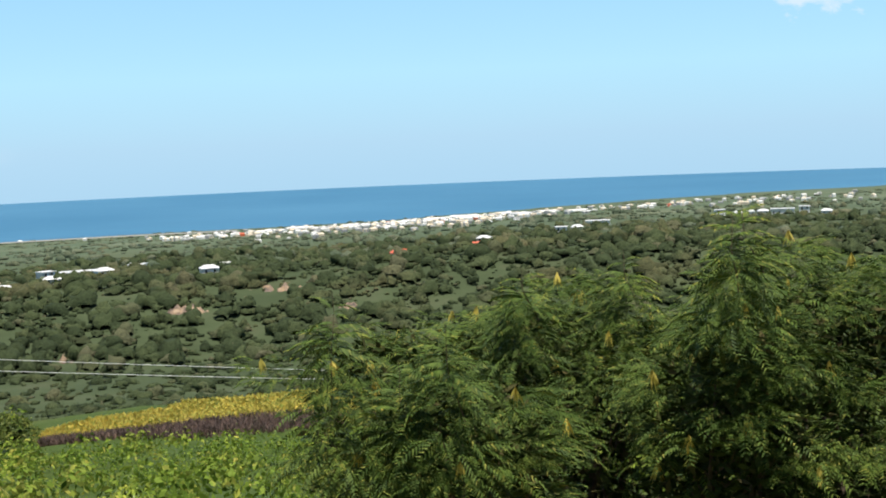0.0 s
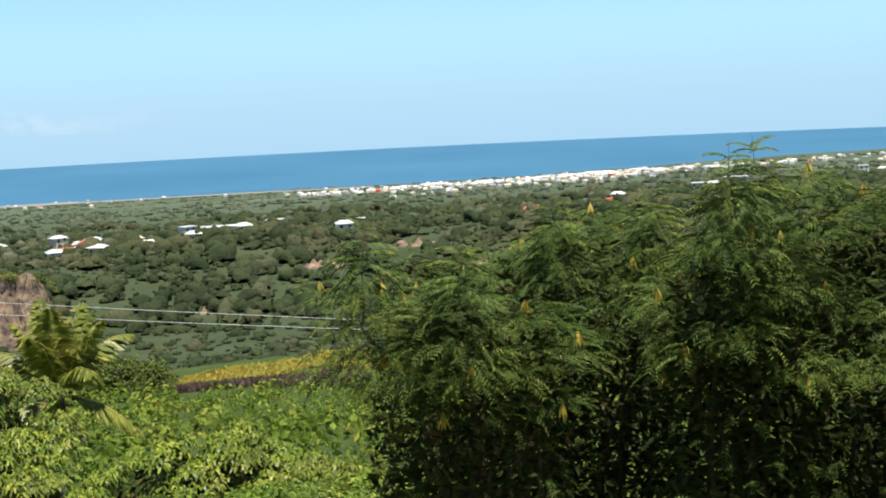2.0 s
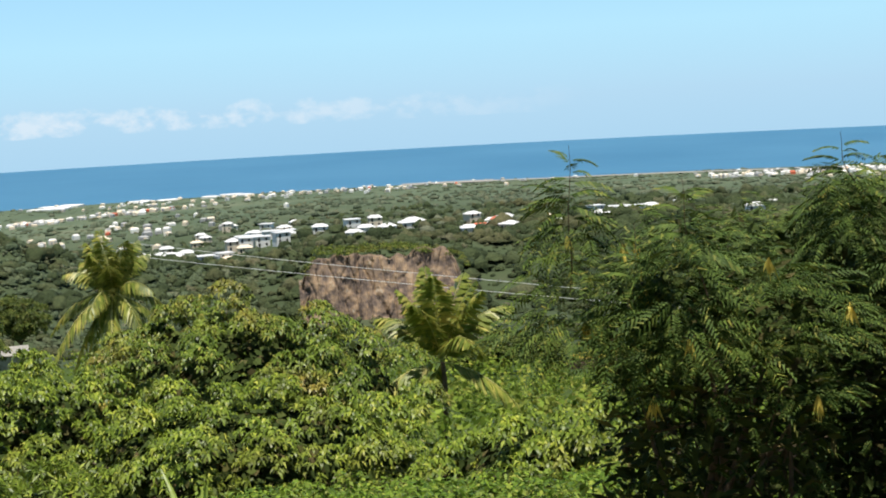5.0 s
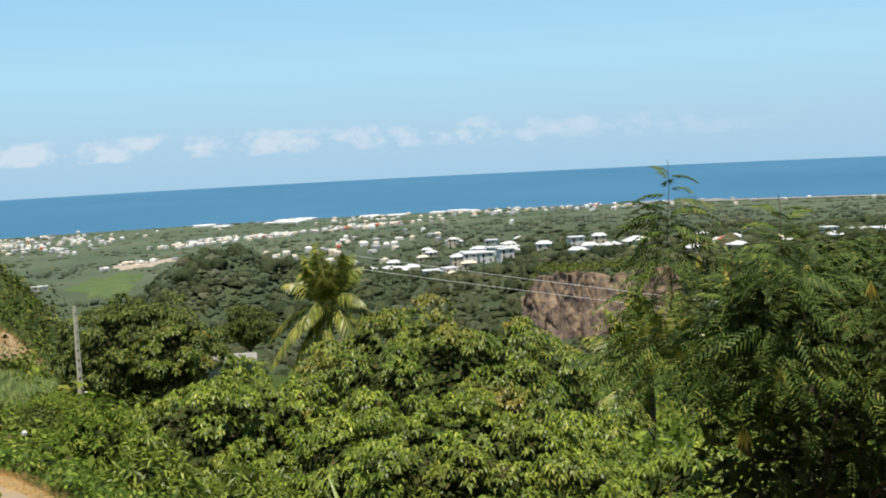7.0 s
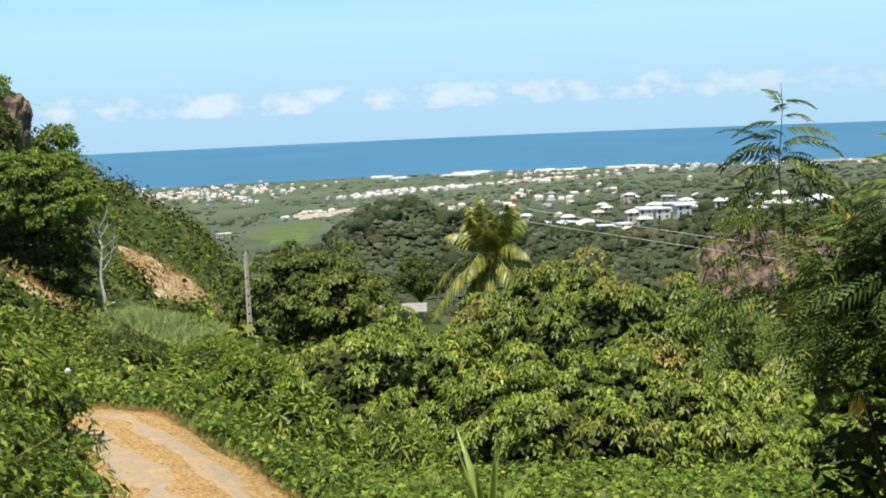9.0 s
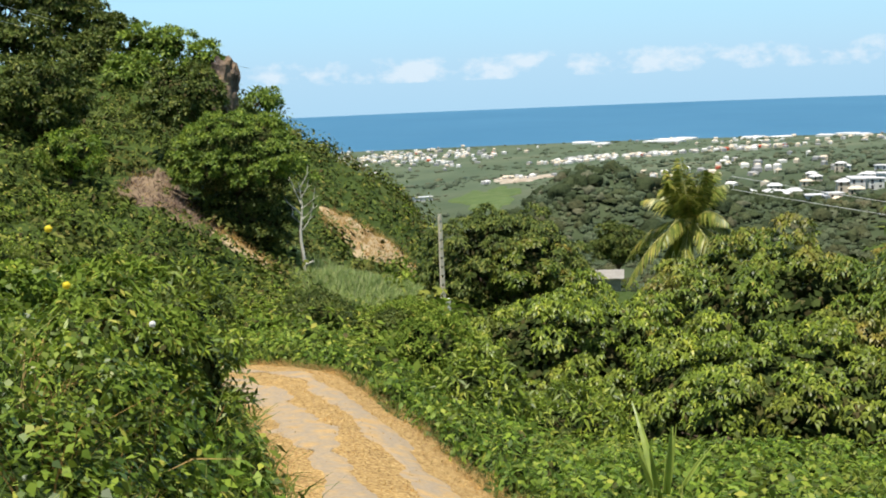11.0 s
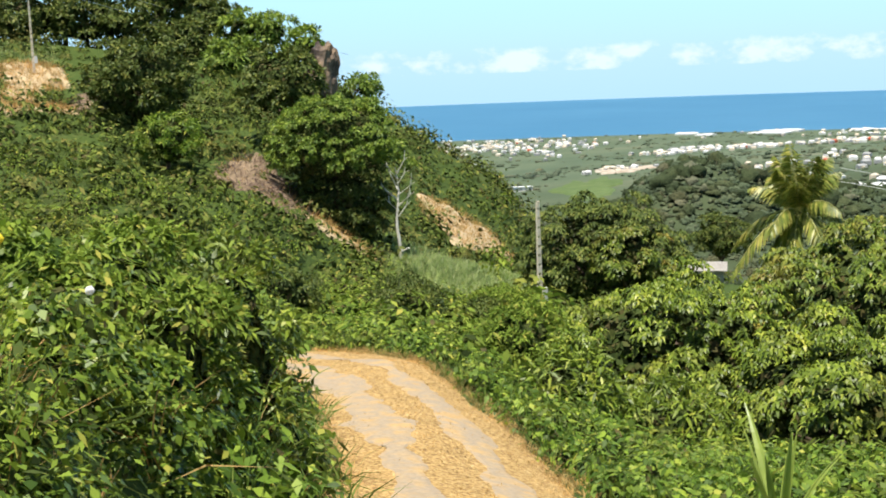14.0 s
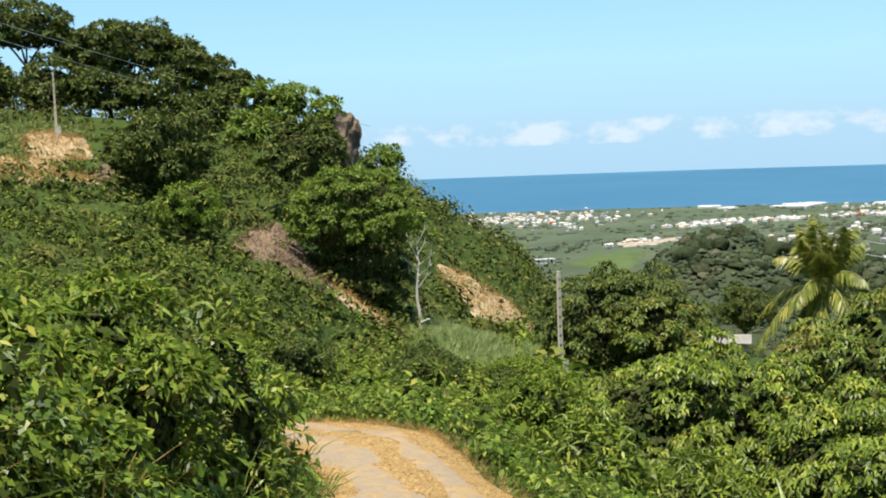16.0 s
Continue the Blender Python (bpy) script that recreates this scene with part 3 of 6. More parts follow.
def umbrellas(rng, p, e, leaves, length, width, droop):
    """Twig ends crowned with long leaves that spread and then hang, each folded in two."""
    n = len(p)
    axis = unit(e * 0.8 + (0, 0, 0.8) + rng.normal(size=e.shape) * 0.22)
    u = unit(np.cross(axis, rng.normal(size=axis.shape)))
    w = np.cross(axis, u)
    k = np.repeat(np.arange(n), leaves)
    a = np.tile(np.arange(leaves) * 2.4, n) + rng.rand(n * leaves) * 0.6
    ring = np.tile((np.arange(leaves) + 0.5) / leaves, n)[:, None]
    out = u[k] * np.cos(a)[:, None] + w[k] * np.sin(a)[:, None]
    s = (0.75 + 0.45 * rng.rand(len(k)))[:, None]
    down = np.array([0, 0, 1.0])
    one = unit(out * (0.45 + 0.6 * ring) + axis[k] * (0.75 - 0.75 * ring) + rng.normal(size=out.shape) * 0.08)
    two = unit(one * 0.6 - down * (droop * (0.7 + 0.5 * ring)) + rng.normal(size=out.shape) * 0.08)
    side = unit(np.cross(one, axis[k] + rng.normal(size=out.shape) * 0.15)) * s * width * 0.5
    b = p[k] + out * length * 0.05
    m = b + one * s * length * 0.5
    t = m + two * s * length * 0.55
    v = np.stack([b - side * 0.35, b + side * 0.35, m + side, m - side, t + side * 0.3, t - side * 0.3], 1).reshape(-1, 3)
    q = np.arange(len(k))[:, None] * 6
    return v, np.concatenate([q + [0, 1, 2, 3], q + [3, 2, 4, 5]])


def crown(rng, centre, radii, leaves, length, width, droop=0.5, clump=0.6, low=-0.35, hanging=False):
    """A crown of separate boughs bearing leaf rosettes; returns its leaves, and the dark filler leaves deep inside."""
    c, r = np.array(centre, float), np.array(radii, float)
    at, s, d = boughs_over(rng, c, r, clump, low, spread=0.75, gap=0.98, uneven=0.09)
    each = int(6.5 * clump * clump / (length * length * 1.9)) + 5
    p, e, k = over_boughs(rng, at, s, d, each, 0.72)
    leaf = (umbrellas if hanging else rosettes)(rng, p, e, leaves, length, width, droop)
    long, wide = clump * 0.5, clump * 0.34
    n = int(1.25 * 4 * (r[0] * r[1] + r[0] * r[2] + r[1] * r[2]) * 0.5 / (long * wide * 0.5))
    e = unit(rng.normal(size=(n, 3)))
    e[:, 2] = np.where(e[:, 2] < low - 0.2, -e[:, 2], e[:, 2])
    way = unit(np.cross(e, rng.normal(size=e.shape)) + e * 0.2)
    base = c + e * np.maximum(r - clump * 1.25, r * 0.4) * (0.8 + 0.2 * rng.rand(n, 1))
    return leaf, blades(base - way * long * 0.5, way, unit(np.cross(way, e + rng.normal(size=e.shape) * 0.5)), long, wide)


def limbs(rng, base, centre, radii, girth, count=6):
    """A tapered trunk that forks into limbs below the crown."""
    bm = bmesh.new()
    b, c, r = Vector(base), Vector(centre), Vector(radii)
    fork = b.lerp(c - Vector((0, 0, r.z * 0.3)), 0.7)
    mid = b.lerp(fork, 0.5) + Vector((rng.uniform(-1, 1), rng.uniform(-1, 1), 0)) * girth
    tube(bm, [b - Vector((0, 0, 0.4)), mid, fork], [girth * 1.25, girth * 0.95, girth * 0.8], 8)
    for k in range(count):
        a = 2 * math.pi * (k + rng.rand() * 0.6) / count
        tip = c + Vector((math.cos(a) * r.x * 0.75, math.sin(a) * r.y * 0.75, r.z * rng.uniform(-0.1, 0.55)))
        m = fork.lerp(tip, 0.5) + Vector((0, 0, r.z * 0.08))
        tube(bm, [fork, m, tip], [girth * 0.55, girth * 0.33, girth * 0.1], 6)
    return bm


def tree(name, label, mat, at, top, radii, seed, leaves=80, length=0.2, width=0.055, droop=0.6, girth=0.22, category="tree", group="", low=-0.35, clump=0.9, hanging=False):
    rng = np.random.RandomState(seed)
    x, y = at
    z = float(ground(x, y))
    t = thing(name, label, category, (x, y, z), group=group)
    c = (0, 0, top - z - radii[2])
    part("trunk", limbs(rng, (0, 0, 0), c, radii, girth), M["bark"], t)
    # old holds filler leaves, coloured dark for the shade between the boughs
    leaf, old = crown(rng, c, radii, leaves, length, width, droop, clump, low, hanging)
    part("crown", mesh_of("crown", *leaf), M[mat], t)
    part("inner_foliage", mesh_of("inner_foliage", *old), M["inner"], t, "filler leaves deep inside the crown, coloured dark as shade")
    return t


def fern_frond(rng, n_pinna=7, slim=0.085):
    """One feathery twice-divided leaf, a unit long, drooping along +x."""
    v = []
    for k in range(n_pinna):
        u = 0.12 + 0.88 * k / (n_pinna - 1)
        p = np.array([u, 0, 0.12 * math.sin(u * 2.2) - 0.32 * u * u])
        for s in (-1, 1):
            way = unit(np.array([0.75, s * 0.9, -0.28 + rng.uniform(-0.15, 0.15)]))
            side = unit(np.array([0.9, -s * 0.5, 0.2])) * slim * 0.5
            ln = (0.36 - 0.22 * abs(u - 0.45)) * rng.uniform(0.8, 1.1)
            m = p + way * ln * 0.12
            v += [m + side, p + way * ln - (0, 0, 0.14 * ln), m - side]
    v = np.array(v)
    return v, np.arange(len(v)).reshape(-1, 3)


def scatter(v0, f0, place, heading, pitch, roll, size):
    """Copies of a small mesh at many places, as arrays."""
    n = len(place)
    ca, sa, cb, sb, cc, sc = np.cos(heading), np.sin(heading), np.cos(pitch), np.sin(pitch), np.cos(roll), np.sin(roll)
    rot = np.empty((n, 3, 3))
    rot[:, 0] = np.stack([ca * cb, ca * sb * sc - sa * cc, ca * sb * cc + sa * sc], -1)
    rot[:, 1] = np.stack([sa * cb, sa * sb * sc + ca * cc, sa * sb * cc - ca * sc], -1)
    rot[:, 2] = np.stack([-sb, cb * sc, cb * cc], -1)
    v = np.einsum("nij,kj->nki", rot, v0) * np.broadcast_to(size, n)[:, None, None] + place[:, None]
    f = f0[None] + (np.arange(n) * len(v0))[:, None, None]
    return v.reshape(-1, 3), f.reshape(-1, f0.shape[1])


def leucaena(label, at, top, radii, seed, each=130, size=0.175, stems=7, sprigs=(), skirt=0.14, low=-0.3):
    """Feathery shrub: leaning stems, a layered top of fine fronds over dark filler leaves, bunches of pods; sprigs
    stand out above.
    """
    rng = np.random.RandomState(seed)
    x, y = at
    z = float(ground(x, y))
    t = thing("leucaena_shrub", label, "shrub", (x, y, z), group="feathery shrubs beside the track")
    r = np.array(radii, float)
    c = np.array([0, 0, top - z - r[2]])
    b_at, b_s, b_d = boughs_over(rng, c, r, 0.42, low, spread=1.15, uneven=0.1)
    for k in range(stems):
        a = 6.28 * (k + 0.5 * rng.rand()) / stems
        tip = b_at[rng.randint(len(b_at))] * 0.9
        foot = np.array([0.3 * math.cos(a), 0.3 * math.sin(a), -0.3])
        m = foot + (tip - foot) * 0.5 + (0.12 * rng.randn(), 0.12 * rng.randn(), 0.25)
        bm = bmesh.new()
        tube(bm, [foot, m, tip], [0.04, 0.028, 0.008], 6)
        for q in range(4):
            p = foot + (tip - foot) * rng.uniform(0.4, 0.9)
            tube(bm, [p, p + rng.normal(size=3) * 0.3 + (0, 0, 0.25)], [0.014, 0.004], 5)
        part("stem", bm, M["bark"], t)
    p, e, k = over_boughs(rng, b_at, b_s, b_d, each, 0.6, -0.1)
    n = len(p)
    p = p - e * (0.3 * rng.rand(n, 1) ** 2)
    head = np.arctan2(e[:, 1], e[:, 0]) + rng.normal(size=n) * 0.55
    pitch = 0.12 - 0.4 * e[:, 2] + rng.normal(size=n) * 0.25
    # sparser fronds hang below, in the shade of the top
    n_low = int(n * skirt)
    g = rng.rand(n_low) * 6.28
    q = np.stack([np.cos(g) * r[0], np.sin(g) * r[1], np.zeros(n_low)], -1) * (0.5 + 0.38 * rng.rand(n_low, 1))
    q[:, 2] = 0.25 + (c[2] - 0.2) * rng.rand(n_low)
    p, head = np.concatenate([p, q]), np.concatenate([head, g + rng.normal(size=n_low) * 0.5])
    pitch = np.concatenate([pitch, 0.3 + rng.normal(size=n_low) * 0.3])
    n = len(p)
    v0, f0 = fern_frond(rng, 8, 0.074)
    v, f = scatter(v0, f0, p, head, pitch, rng.normal(size=n) * 0.3, size * (0.6 + 0.9 * rng.rand(n) ** 1.5))
    part("crown", mesh_of("crown", v, f), M["leucaena"], t)
    # dark filler leaves, the shade under the fronds put into their colour
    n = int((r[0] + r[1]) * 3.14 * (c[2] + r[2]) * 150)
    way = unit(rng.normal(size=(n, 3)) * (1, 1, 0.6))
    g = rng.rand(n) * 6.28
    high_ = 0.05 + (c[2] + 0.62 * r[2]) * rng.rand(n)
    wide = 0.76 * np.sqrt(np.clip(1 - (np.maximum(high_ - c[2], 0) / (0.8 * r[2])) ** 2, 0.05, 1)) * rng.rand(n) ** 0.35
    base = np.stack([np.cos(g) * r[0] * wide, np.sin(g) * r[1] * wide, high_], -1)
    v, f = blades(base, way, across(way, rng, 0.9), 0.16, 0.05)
    part("inner_foliage", mesh_of("inner_foliage", v, f), M["inner"], t, "dense inner filler leaves, coloured dark as shade")
    for tx, ty, tz, tall in sprigs:
        tip = np.array([tx - x, ty - y, tz - z])
        u = np.linspace(0, 1, 8)[:, None]
        line = tip - (0, 0, tall) * (1 - u) + np.array([0.12 * rng.randn(), 0.1 * rng.randn(), 0]) * (1 - u) ** 2
        line[:, 0] += 0.012 * np.sin(u[:, 0] * 9)
        bm = bmesh.new()
        tube(bm, [tuple(q) for q in line], list(0.006 - 0.0045 * u[:, 0]), 5)
        sh = part("shoot", bm, M["bark"], t)
        m = 15
        for h in range(m):
            w = h / (m - 1)
            o = np.array([[np.interp(1 - (0.1 + 0.42 * w) / tall, u[:, 0], line[:, q]) for q in range(3)]])
            v, f = scatter(*fern_frond(rng, 12, 0.085), o, np.array([h * 2.4 + 0.5 * rng.randn()]), np.array([-0.25 + 0.35 * w + 0.15 * rng.randn()]), np.array([0.3 * rng.randn()]), (0.2 + 0.14 * w) * rng.uniform(0.8, 1.1))
            part("frond", mesh_of("frond", v, f), M["leucaena"], sh)
        n = int(230 * tall)
        w = rng.rand(n) ** 0.8
        g = rng.rand(n) * 6.28
        q = tip - np.stack([np.zeros(n), np.zeros(n), 0.3 + tall * 1.1 * w], -1) + np.stack([np.cos(g), np.sin(g), np.zeros(n)], -1) * ((0.08 + 0.42 * tall * w) * rng.rand(n) ** 0.6)[:, None]
        v, f = scatter(*fern_frond(rng, 9, 0.066), q, g + rng.normal(size=n) * 0.5, 0.2 + 0.3 * rng.normal(size=n), rng.normal(size=n) * 0.3, 0.18 + 0.1 * rng.rand(n))
        part("spray", mesh_of("spray", v, f), M["leucaena"], t)
    for q in range(12):
        i = rng.randint(len(b_at))
        o = b_at[i] + unit(b_d[i] + (-0.3, -0.8, 0.5)) * b_s[i] * 0.95
        way = unit(rng.normal(size=(12, 3)) * 0.2 - (0, 0, 1))
        v, f = blades(np.repeat(o[None], 12, 0), way, across(way, rng, 2.0), 0.10 + 0.09 * rng.rand(12), 0.02)
        f = np.where(f % 4 == 0, 0, f)
        part("pod_tassel", mesh_of("pod_tassel", v, f), M["pods"], t, "hanging bunch of yellow and brown seed pods")
    return t


def palm(label, at, heart, seed, fronds=15, reach=4.2, old=0.35, leaflet=1.0, hang=0.6, blade=0.10, upright=1.5):
    """Coconut palm: ringed trunk, and fronds of many leaflets along a bowed rib."""
    rng = np.random.RandomState(seed)
    x, y = at
    z = float(ground(x, y))
    t = thing("coconut_palm", label, "palm tree", (x, y, z))
    h = heart - z
    bm = bmesh.new()
    n = 16
    tube(bm, [(0.25 * math.sin(2.2 * i / n), 0.1 * i / n, h * i / n - 0.3 * (i == 0)) for i in range(n + 1)], [(0.20 - 0.07 * i / n) * (1.06 if i % 2 else 0.97) for i in range(n + 1)], 9)
    part("trunk", bm, M["bark"], t)
    o = np.array([0.25 * math.sin(2.2), 0.1, h])
    for k in range(fronds):
        a = 6.28 * k * 0.381966 + rng.uniform(-0.2, 0.2)
        q = k / fronds
        lift = upright - (upright - 0.85) * (q / (1 - old)) ** 1.3 if q < 1 - old else 0.6 - 1.5 * (q - 1 + old) / old
        lift += rng.uniform(-0.08, 0.08)
        L = reach * rng.uniform(0.9, 1.1)
        u = np.linspace(0, 1, 13)
        out = np.array([math.cos(a), math.sin(a), 0])
        rise = np.sin(lift) * u - (0.05 + 0.62 * np.cos(lift)) * u ** 2.4
        run = np.cos(lift) * u + 0.10 * np.sin(max(lift, 0)) * u ** 2
        pts = o + out * (run * L)[:, None] + np.array([0, 0, 1.0]) * (rise * L)[:, None]
        bm = bmesh.new()
        tube(bm, [tuple(p) for p in pts], list(0.045 * (1.05 - u)), 5)
        fr = part("frond", bm, M["palm_rib"], t)
        uu = np.repeat(np.linspace(0.10, 1, 58), 2)
        base = np.stack([np.interp(uu, u, pts[:, i]) for i in range(3)], -1)
        tang = unit(np.stack([np.interp(uu, u, np.gradient(pts[:, i])) for i in range(3)], -1))
        s = np.tile([-1.0, 1.0], 58)[:, None]
        lat = unit(np.cross(tang, [0, 0, 1.0]) + rng.normal(size=base.shape) * 0.08)
        way = unit(tang * 0.75 + s * lat * 0.65 - (0, 0, hang) + rng.normal(size=base.shape) * 0.1)
        ln = leaflet * (0.95 * np.sin(np.clip(uu * 2.6 + 0.35, 0, 3.0)) + 0.14)
        v, f = blades(base, way, unit(tang - way * (tang * way).sum(-1, keepdims=True)), ln, blade, 0.4 * hang)
        part("leaf_blade", mesh_of("leaf_blade", v, f), M["palm"], fr)
    return t


def lump_core():
    bm = bmesh.new()
    bmesh.ops.create_icosphere(bm, subdivisions=1, radius=1.0)
    v = np.array([q.co[:] for q in bm.verts])
    f = np.array([[q.index for q in g.verts] for g in bm.faces])
    bm.free()
    return v, f


CORE = lump_core()


def clumps_stuff(name, label, category, mat, x, y, size, rng, leaves=22, length=0.5, width=0.3, tall=1.0):
    """Many loose leafy crowns over the ground, joined."""
    n = len(x)
    size = np.broadcast_to(size, n)
    k = np.repeat(np.arange(n), leaves)
    e = unit(rng.normal(size=(len(k), 3)) + (0, 0, 0.35))
    e[:, 2] = np.abs(e[:, 2]) - 0.15
    sz = size[k][:, None]
    c = np.stack([x, y, ground(x, y) + size * (tall - 0.2)], -1)
    bump = 1 + 0.22 * np.sin(e * 4 + (x[k] * 3)[:, None]).prod(-1, keepdims=True) * 2
    base = c[k] + e * sz * (1, 1, tall) * (0.72 + 0.3 * rng.rand(len(k), 1)) * bump
    way = unit(np.cross(e, rng.normal(size=e.shape)) + e * 0.25)
    s = (0.7 + 0.6 * rng.rand(len(k))) * sz[:, 0]
    v, f = blades(base - way * (length * sz * 0.5), way, unit(np.cross(way, e + rng.normal(size=e.shape) * 0.4)), length * s, width * s, 0.1)
    tagged(part(name, mesh_of(name, v, f), M[mat]), label, category, kind="stuff")


def dome():
    """The upper two thirds of a ball, closed enough to hide its inside."""
    bm = bmesh.new()
    bmesh.ops.create_icosphere(bm, subdivisions=2, radius=1.0)
    bmesh.ops.delete(bm, geom=[q for q in bm.verts if q.co.z < -0.45], context="VERTS")
    bm.verts.index_update()
    v = np.array([q.co[:] for q in bm.verts])
    f = np.array([[q.index for q in g.verts] for g in bm.faces])
    bm.free()
    return v, f


DOME = dome()


def far_trees(name, label, category, x, y, size, rng, tall=0.6, sink=0.1, tufts_each=7, mat="forest", shape=None):
    """Distant crowns, joined: lumpy domes with loose sprays standing out of them."""
    n = len(x)
    size = np.broadcast_to(size, n)
    c = np.stack([x, y, ground(x, y) + size * (tall * 0.45 - sink)], -1)
    cv, cf = shape or DOME
    a = rng.rand(n) * 6.28
    lump = 0.6 + 0.7 * rng.rand(n, len(cv), 1)
    long = np.stack([0.7 + 0.6 * rng.rand(n), 0.7 + 0.6 * rng.rand(n), tall * (0.6 + 0.8 * rng.rand(n))], -1)
    q = cv[None] * lump * (size[:, None] * long)[:, None]
    q = np.stack([q[..., 0] * np.cos(a)[:, None] - q[..., 1] * np.sin(a)[:, None], q[..., 0] * np.sin(a)[:, None] + q[..., 1] * np.cos(a)[:, None], q[..., 2]], -1) + c[:, None]
    f = (cf[None] + (np.arange(n) * len(cv))[:, None, None]).reshape(-1, 3)
    k = np.repeat(np.arange(n), tufts_each)
    e = unit(rng.normal(size=(len(k), 3)) + (0, 0, 0.4))
    e[:, 2] = np.abs(e[:, 2])
    sz = size[k][:, None]
    way = unit(np.cross(e, rng.normal(size=e.shape)) + e * 0.5)
    base = c[k] + e * sz * (0.95, 0.95, 0.95 * tall)
    w = unit(np.cross(way, e + rng.normal(size=e.shape) * 0.3))
    top, tip, wide = base - way * sz * 0.14, base + way * sz * 0.24, w * sz * 0.1
    g = np.stack([top, base + wide, tip, base - wide], 1).reshape(-1, 3)
    h = np.arange(len(g)).reshape(-1, 4) + n * len(cv)
    h = np.concatenate([h[:, [0, 1, 2]], h[:, [0, 2, 3]]])
    me = mesh_of(name, np.concatenate([q.reshape(-1, 3), g]), np.concatenate([f, h]), True)
    tagged(part(name, me, M[mat]), label, category, kind="stuff")


def mounds_stuff(name, label, category, mat, x, y, size, rng, each, length, width, tall=0.9, lift=0.0, broad=True, droop=0.5, core=0.0):
    """Creeper-covered mounds: leaves lie over one another like shingles, tips down, with hollows between the mounds."""
    n = len(x)
    size = np.broadcast_to(size, n)
    c = np.stack([x, y, ground(x, y) + np.broadcast_to(lift, n)], -1)
    k = np.repeat(np.arange(n), each)
    e = unit(rng.normal(size=(len(k), 3)) + (0, 0, 0.3))
    e[:, 2] = np.abs(e[:, 2])
    p = c[k] + e * (1, 1, tall) * (size[k] * (0.8 + 0.28 * rng.rand(len(k))))[:, None]
    p = p + rng.normal(size=p.shape) * 0.03
    face = unit(e + (0, 0, 0.55) + rng.normal(size=e.shape) * 0.38)
    fall = -np.array([0, 0, 1.0]) * droop + rng.normal(size=e.shape) * 0.45 + e * (1, 1, 0) * 0.3
    way = unit(fall - face * (fall * face).sum(-1, keepdims=True))
    s = 0.55 + 0.65 * rng.rand(len(k))
    v, f = blades(p - way * length * 0.5, way, np.cross(face, way), length * s, width * s, 0.12, 0.33 if broad else 0.45)
    pieces = [(v, f)]
    # dark blades inside each mound, coloured as the shade of its hollows
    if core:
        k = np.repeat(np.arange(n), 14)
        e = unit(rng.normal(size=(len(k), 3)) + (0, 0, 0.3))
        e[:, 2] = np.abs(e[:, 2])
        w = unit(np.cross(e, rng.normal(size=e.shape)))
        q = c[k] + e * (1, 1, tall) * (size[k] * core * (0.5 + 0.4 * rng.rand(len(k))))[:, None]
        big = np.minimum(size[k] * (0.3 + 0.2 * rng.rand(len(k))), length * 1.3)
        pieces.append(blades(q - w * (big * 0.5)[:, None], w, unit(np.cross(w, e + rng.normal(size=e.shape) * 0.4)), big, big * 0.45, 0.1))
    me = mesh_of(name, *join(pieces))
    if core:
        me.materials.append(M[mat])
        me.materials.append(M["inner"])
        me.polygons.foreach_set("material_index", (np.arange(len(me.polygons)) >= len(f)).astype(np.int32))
    tagged(part(name, me, M[mat]), label, category, kind="stuff")


# ---- the track ----
def off_track(x, y, least):
    x, y = np.asarray(x), np.asarray(y)
    d = np.min(np.hypot(x[:, None] - LINE[None, ::3, 0], y[:, None] - LINE[None, ::3, 1]), 1)
    return d > least


def strip(name, mat, centre, half, lift, seed, label, category, wobble=0.12):
    rng = np.random.RandomState(seed)
    n = len(LINE)
    cols = np.linspace(-1, 1, 7)
    edge = np.convolve(rng.normal(size=n + 8), np.ones(9) / 9, "valid") * wobble * 3
    off = centre + cols[None] * (half + edge[:, None] * np.abs(cols[None]))
    x = LINE[:, :1] + ACROSS[:, :1] * off
    y = LINE[:, 1:] + ACROSS[:, 1:] * off
    z = ground(x, y) + lift - 0.05 * (np.abs(cols) == 1)
    v = np.stack([x, y, z], -1).reshape(-1, 3)
    i, j = np.meshgrid(np.arange(n - 1), np.arange(6), indexing="ij")
    f = np.stack([i * 7 + j, i * 7 + j + 1, (i + 1) * 7 + j + 1, (i + 1) * 7 + j], -1).reshape(-1, 4)
    tagged(part(name, mesh_of(name, v, f, True), M[mat]), label, category, kind="structure")


strip("road", "straw", 0.0, 1.92, 0.03, 1, "steep farm track strewn with dry straw", "track")
strip("road_rut_left", "ruts", -0.8, 0.42, 0.04, 2, "worn pale concrete wheel strip of the track", "track", 0.24)
strip("road_rut_right", "ruts", 0.6, 0.38, 0.04, 3, "worn pale concrete wheel strip of the track", "track", 0.24)


def tufts(name, label, mat, x, y, height, rng, blades_each=7, width=0.012, lean=0.5, category="grass"):
    k = np.repeat(np.arange(len(x)), blades_each)
    base = np.stack([x, y, ground(x, y)], -1)[k] + rng.normal(size=(len(k), 3)) * (0.05, 0.05, 0)
    way = unit(rng.normal(size=base.shape) * lean + (0, 0, 1))
    h = np.broadcast_to(height, len(x))[k] * (0.5 + rng.rand(len(k)))
    side = unit(np.cross(way, rng.normal(size=way.shape)))
    v, f = blades(base, way, side, h, width, 0.25)
    tagged(part(name, mesh_of(name, v, f), M[mat]), label, category, kind="stuff")


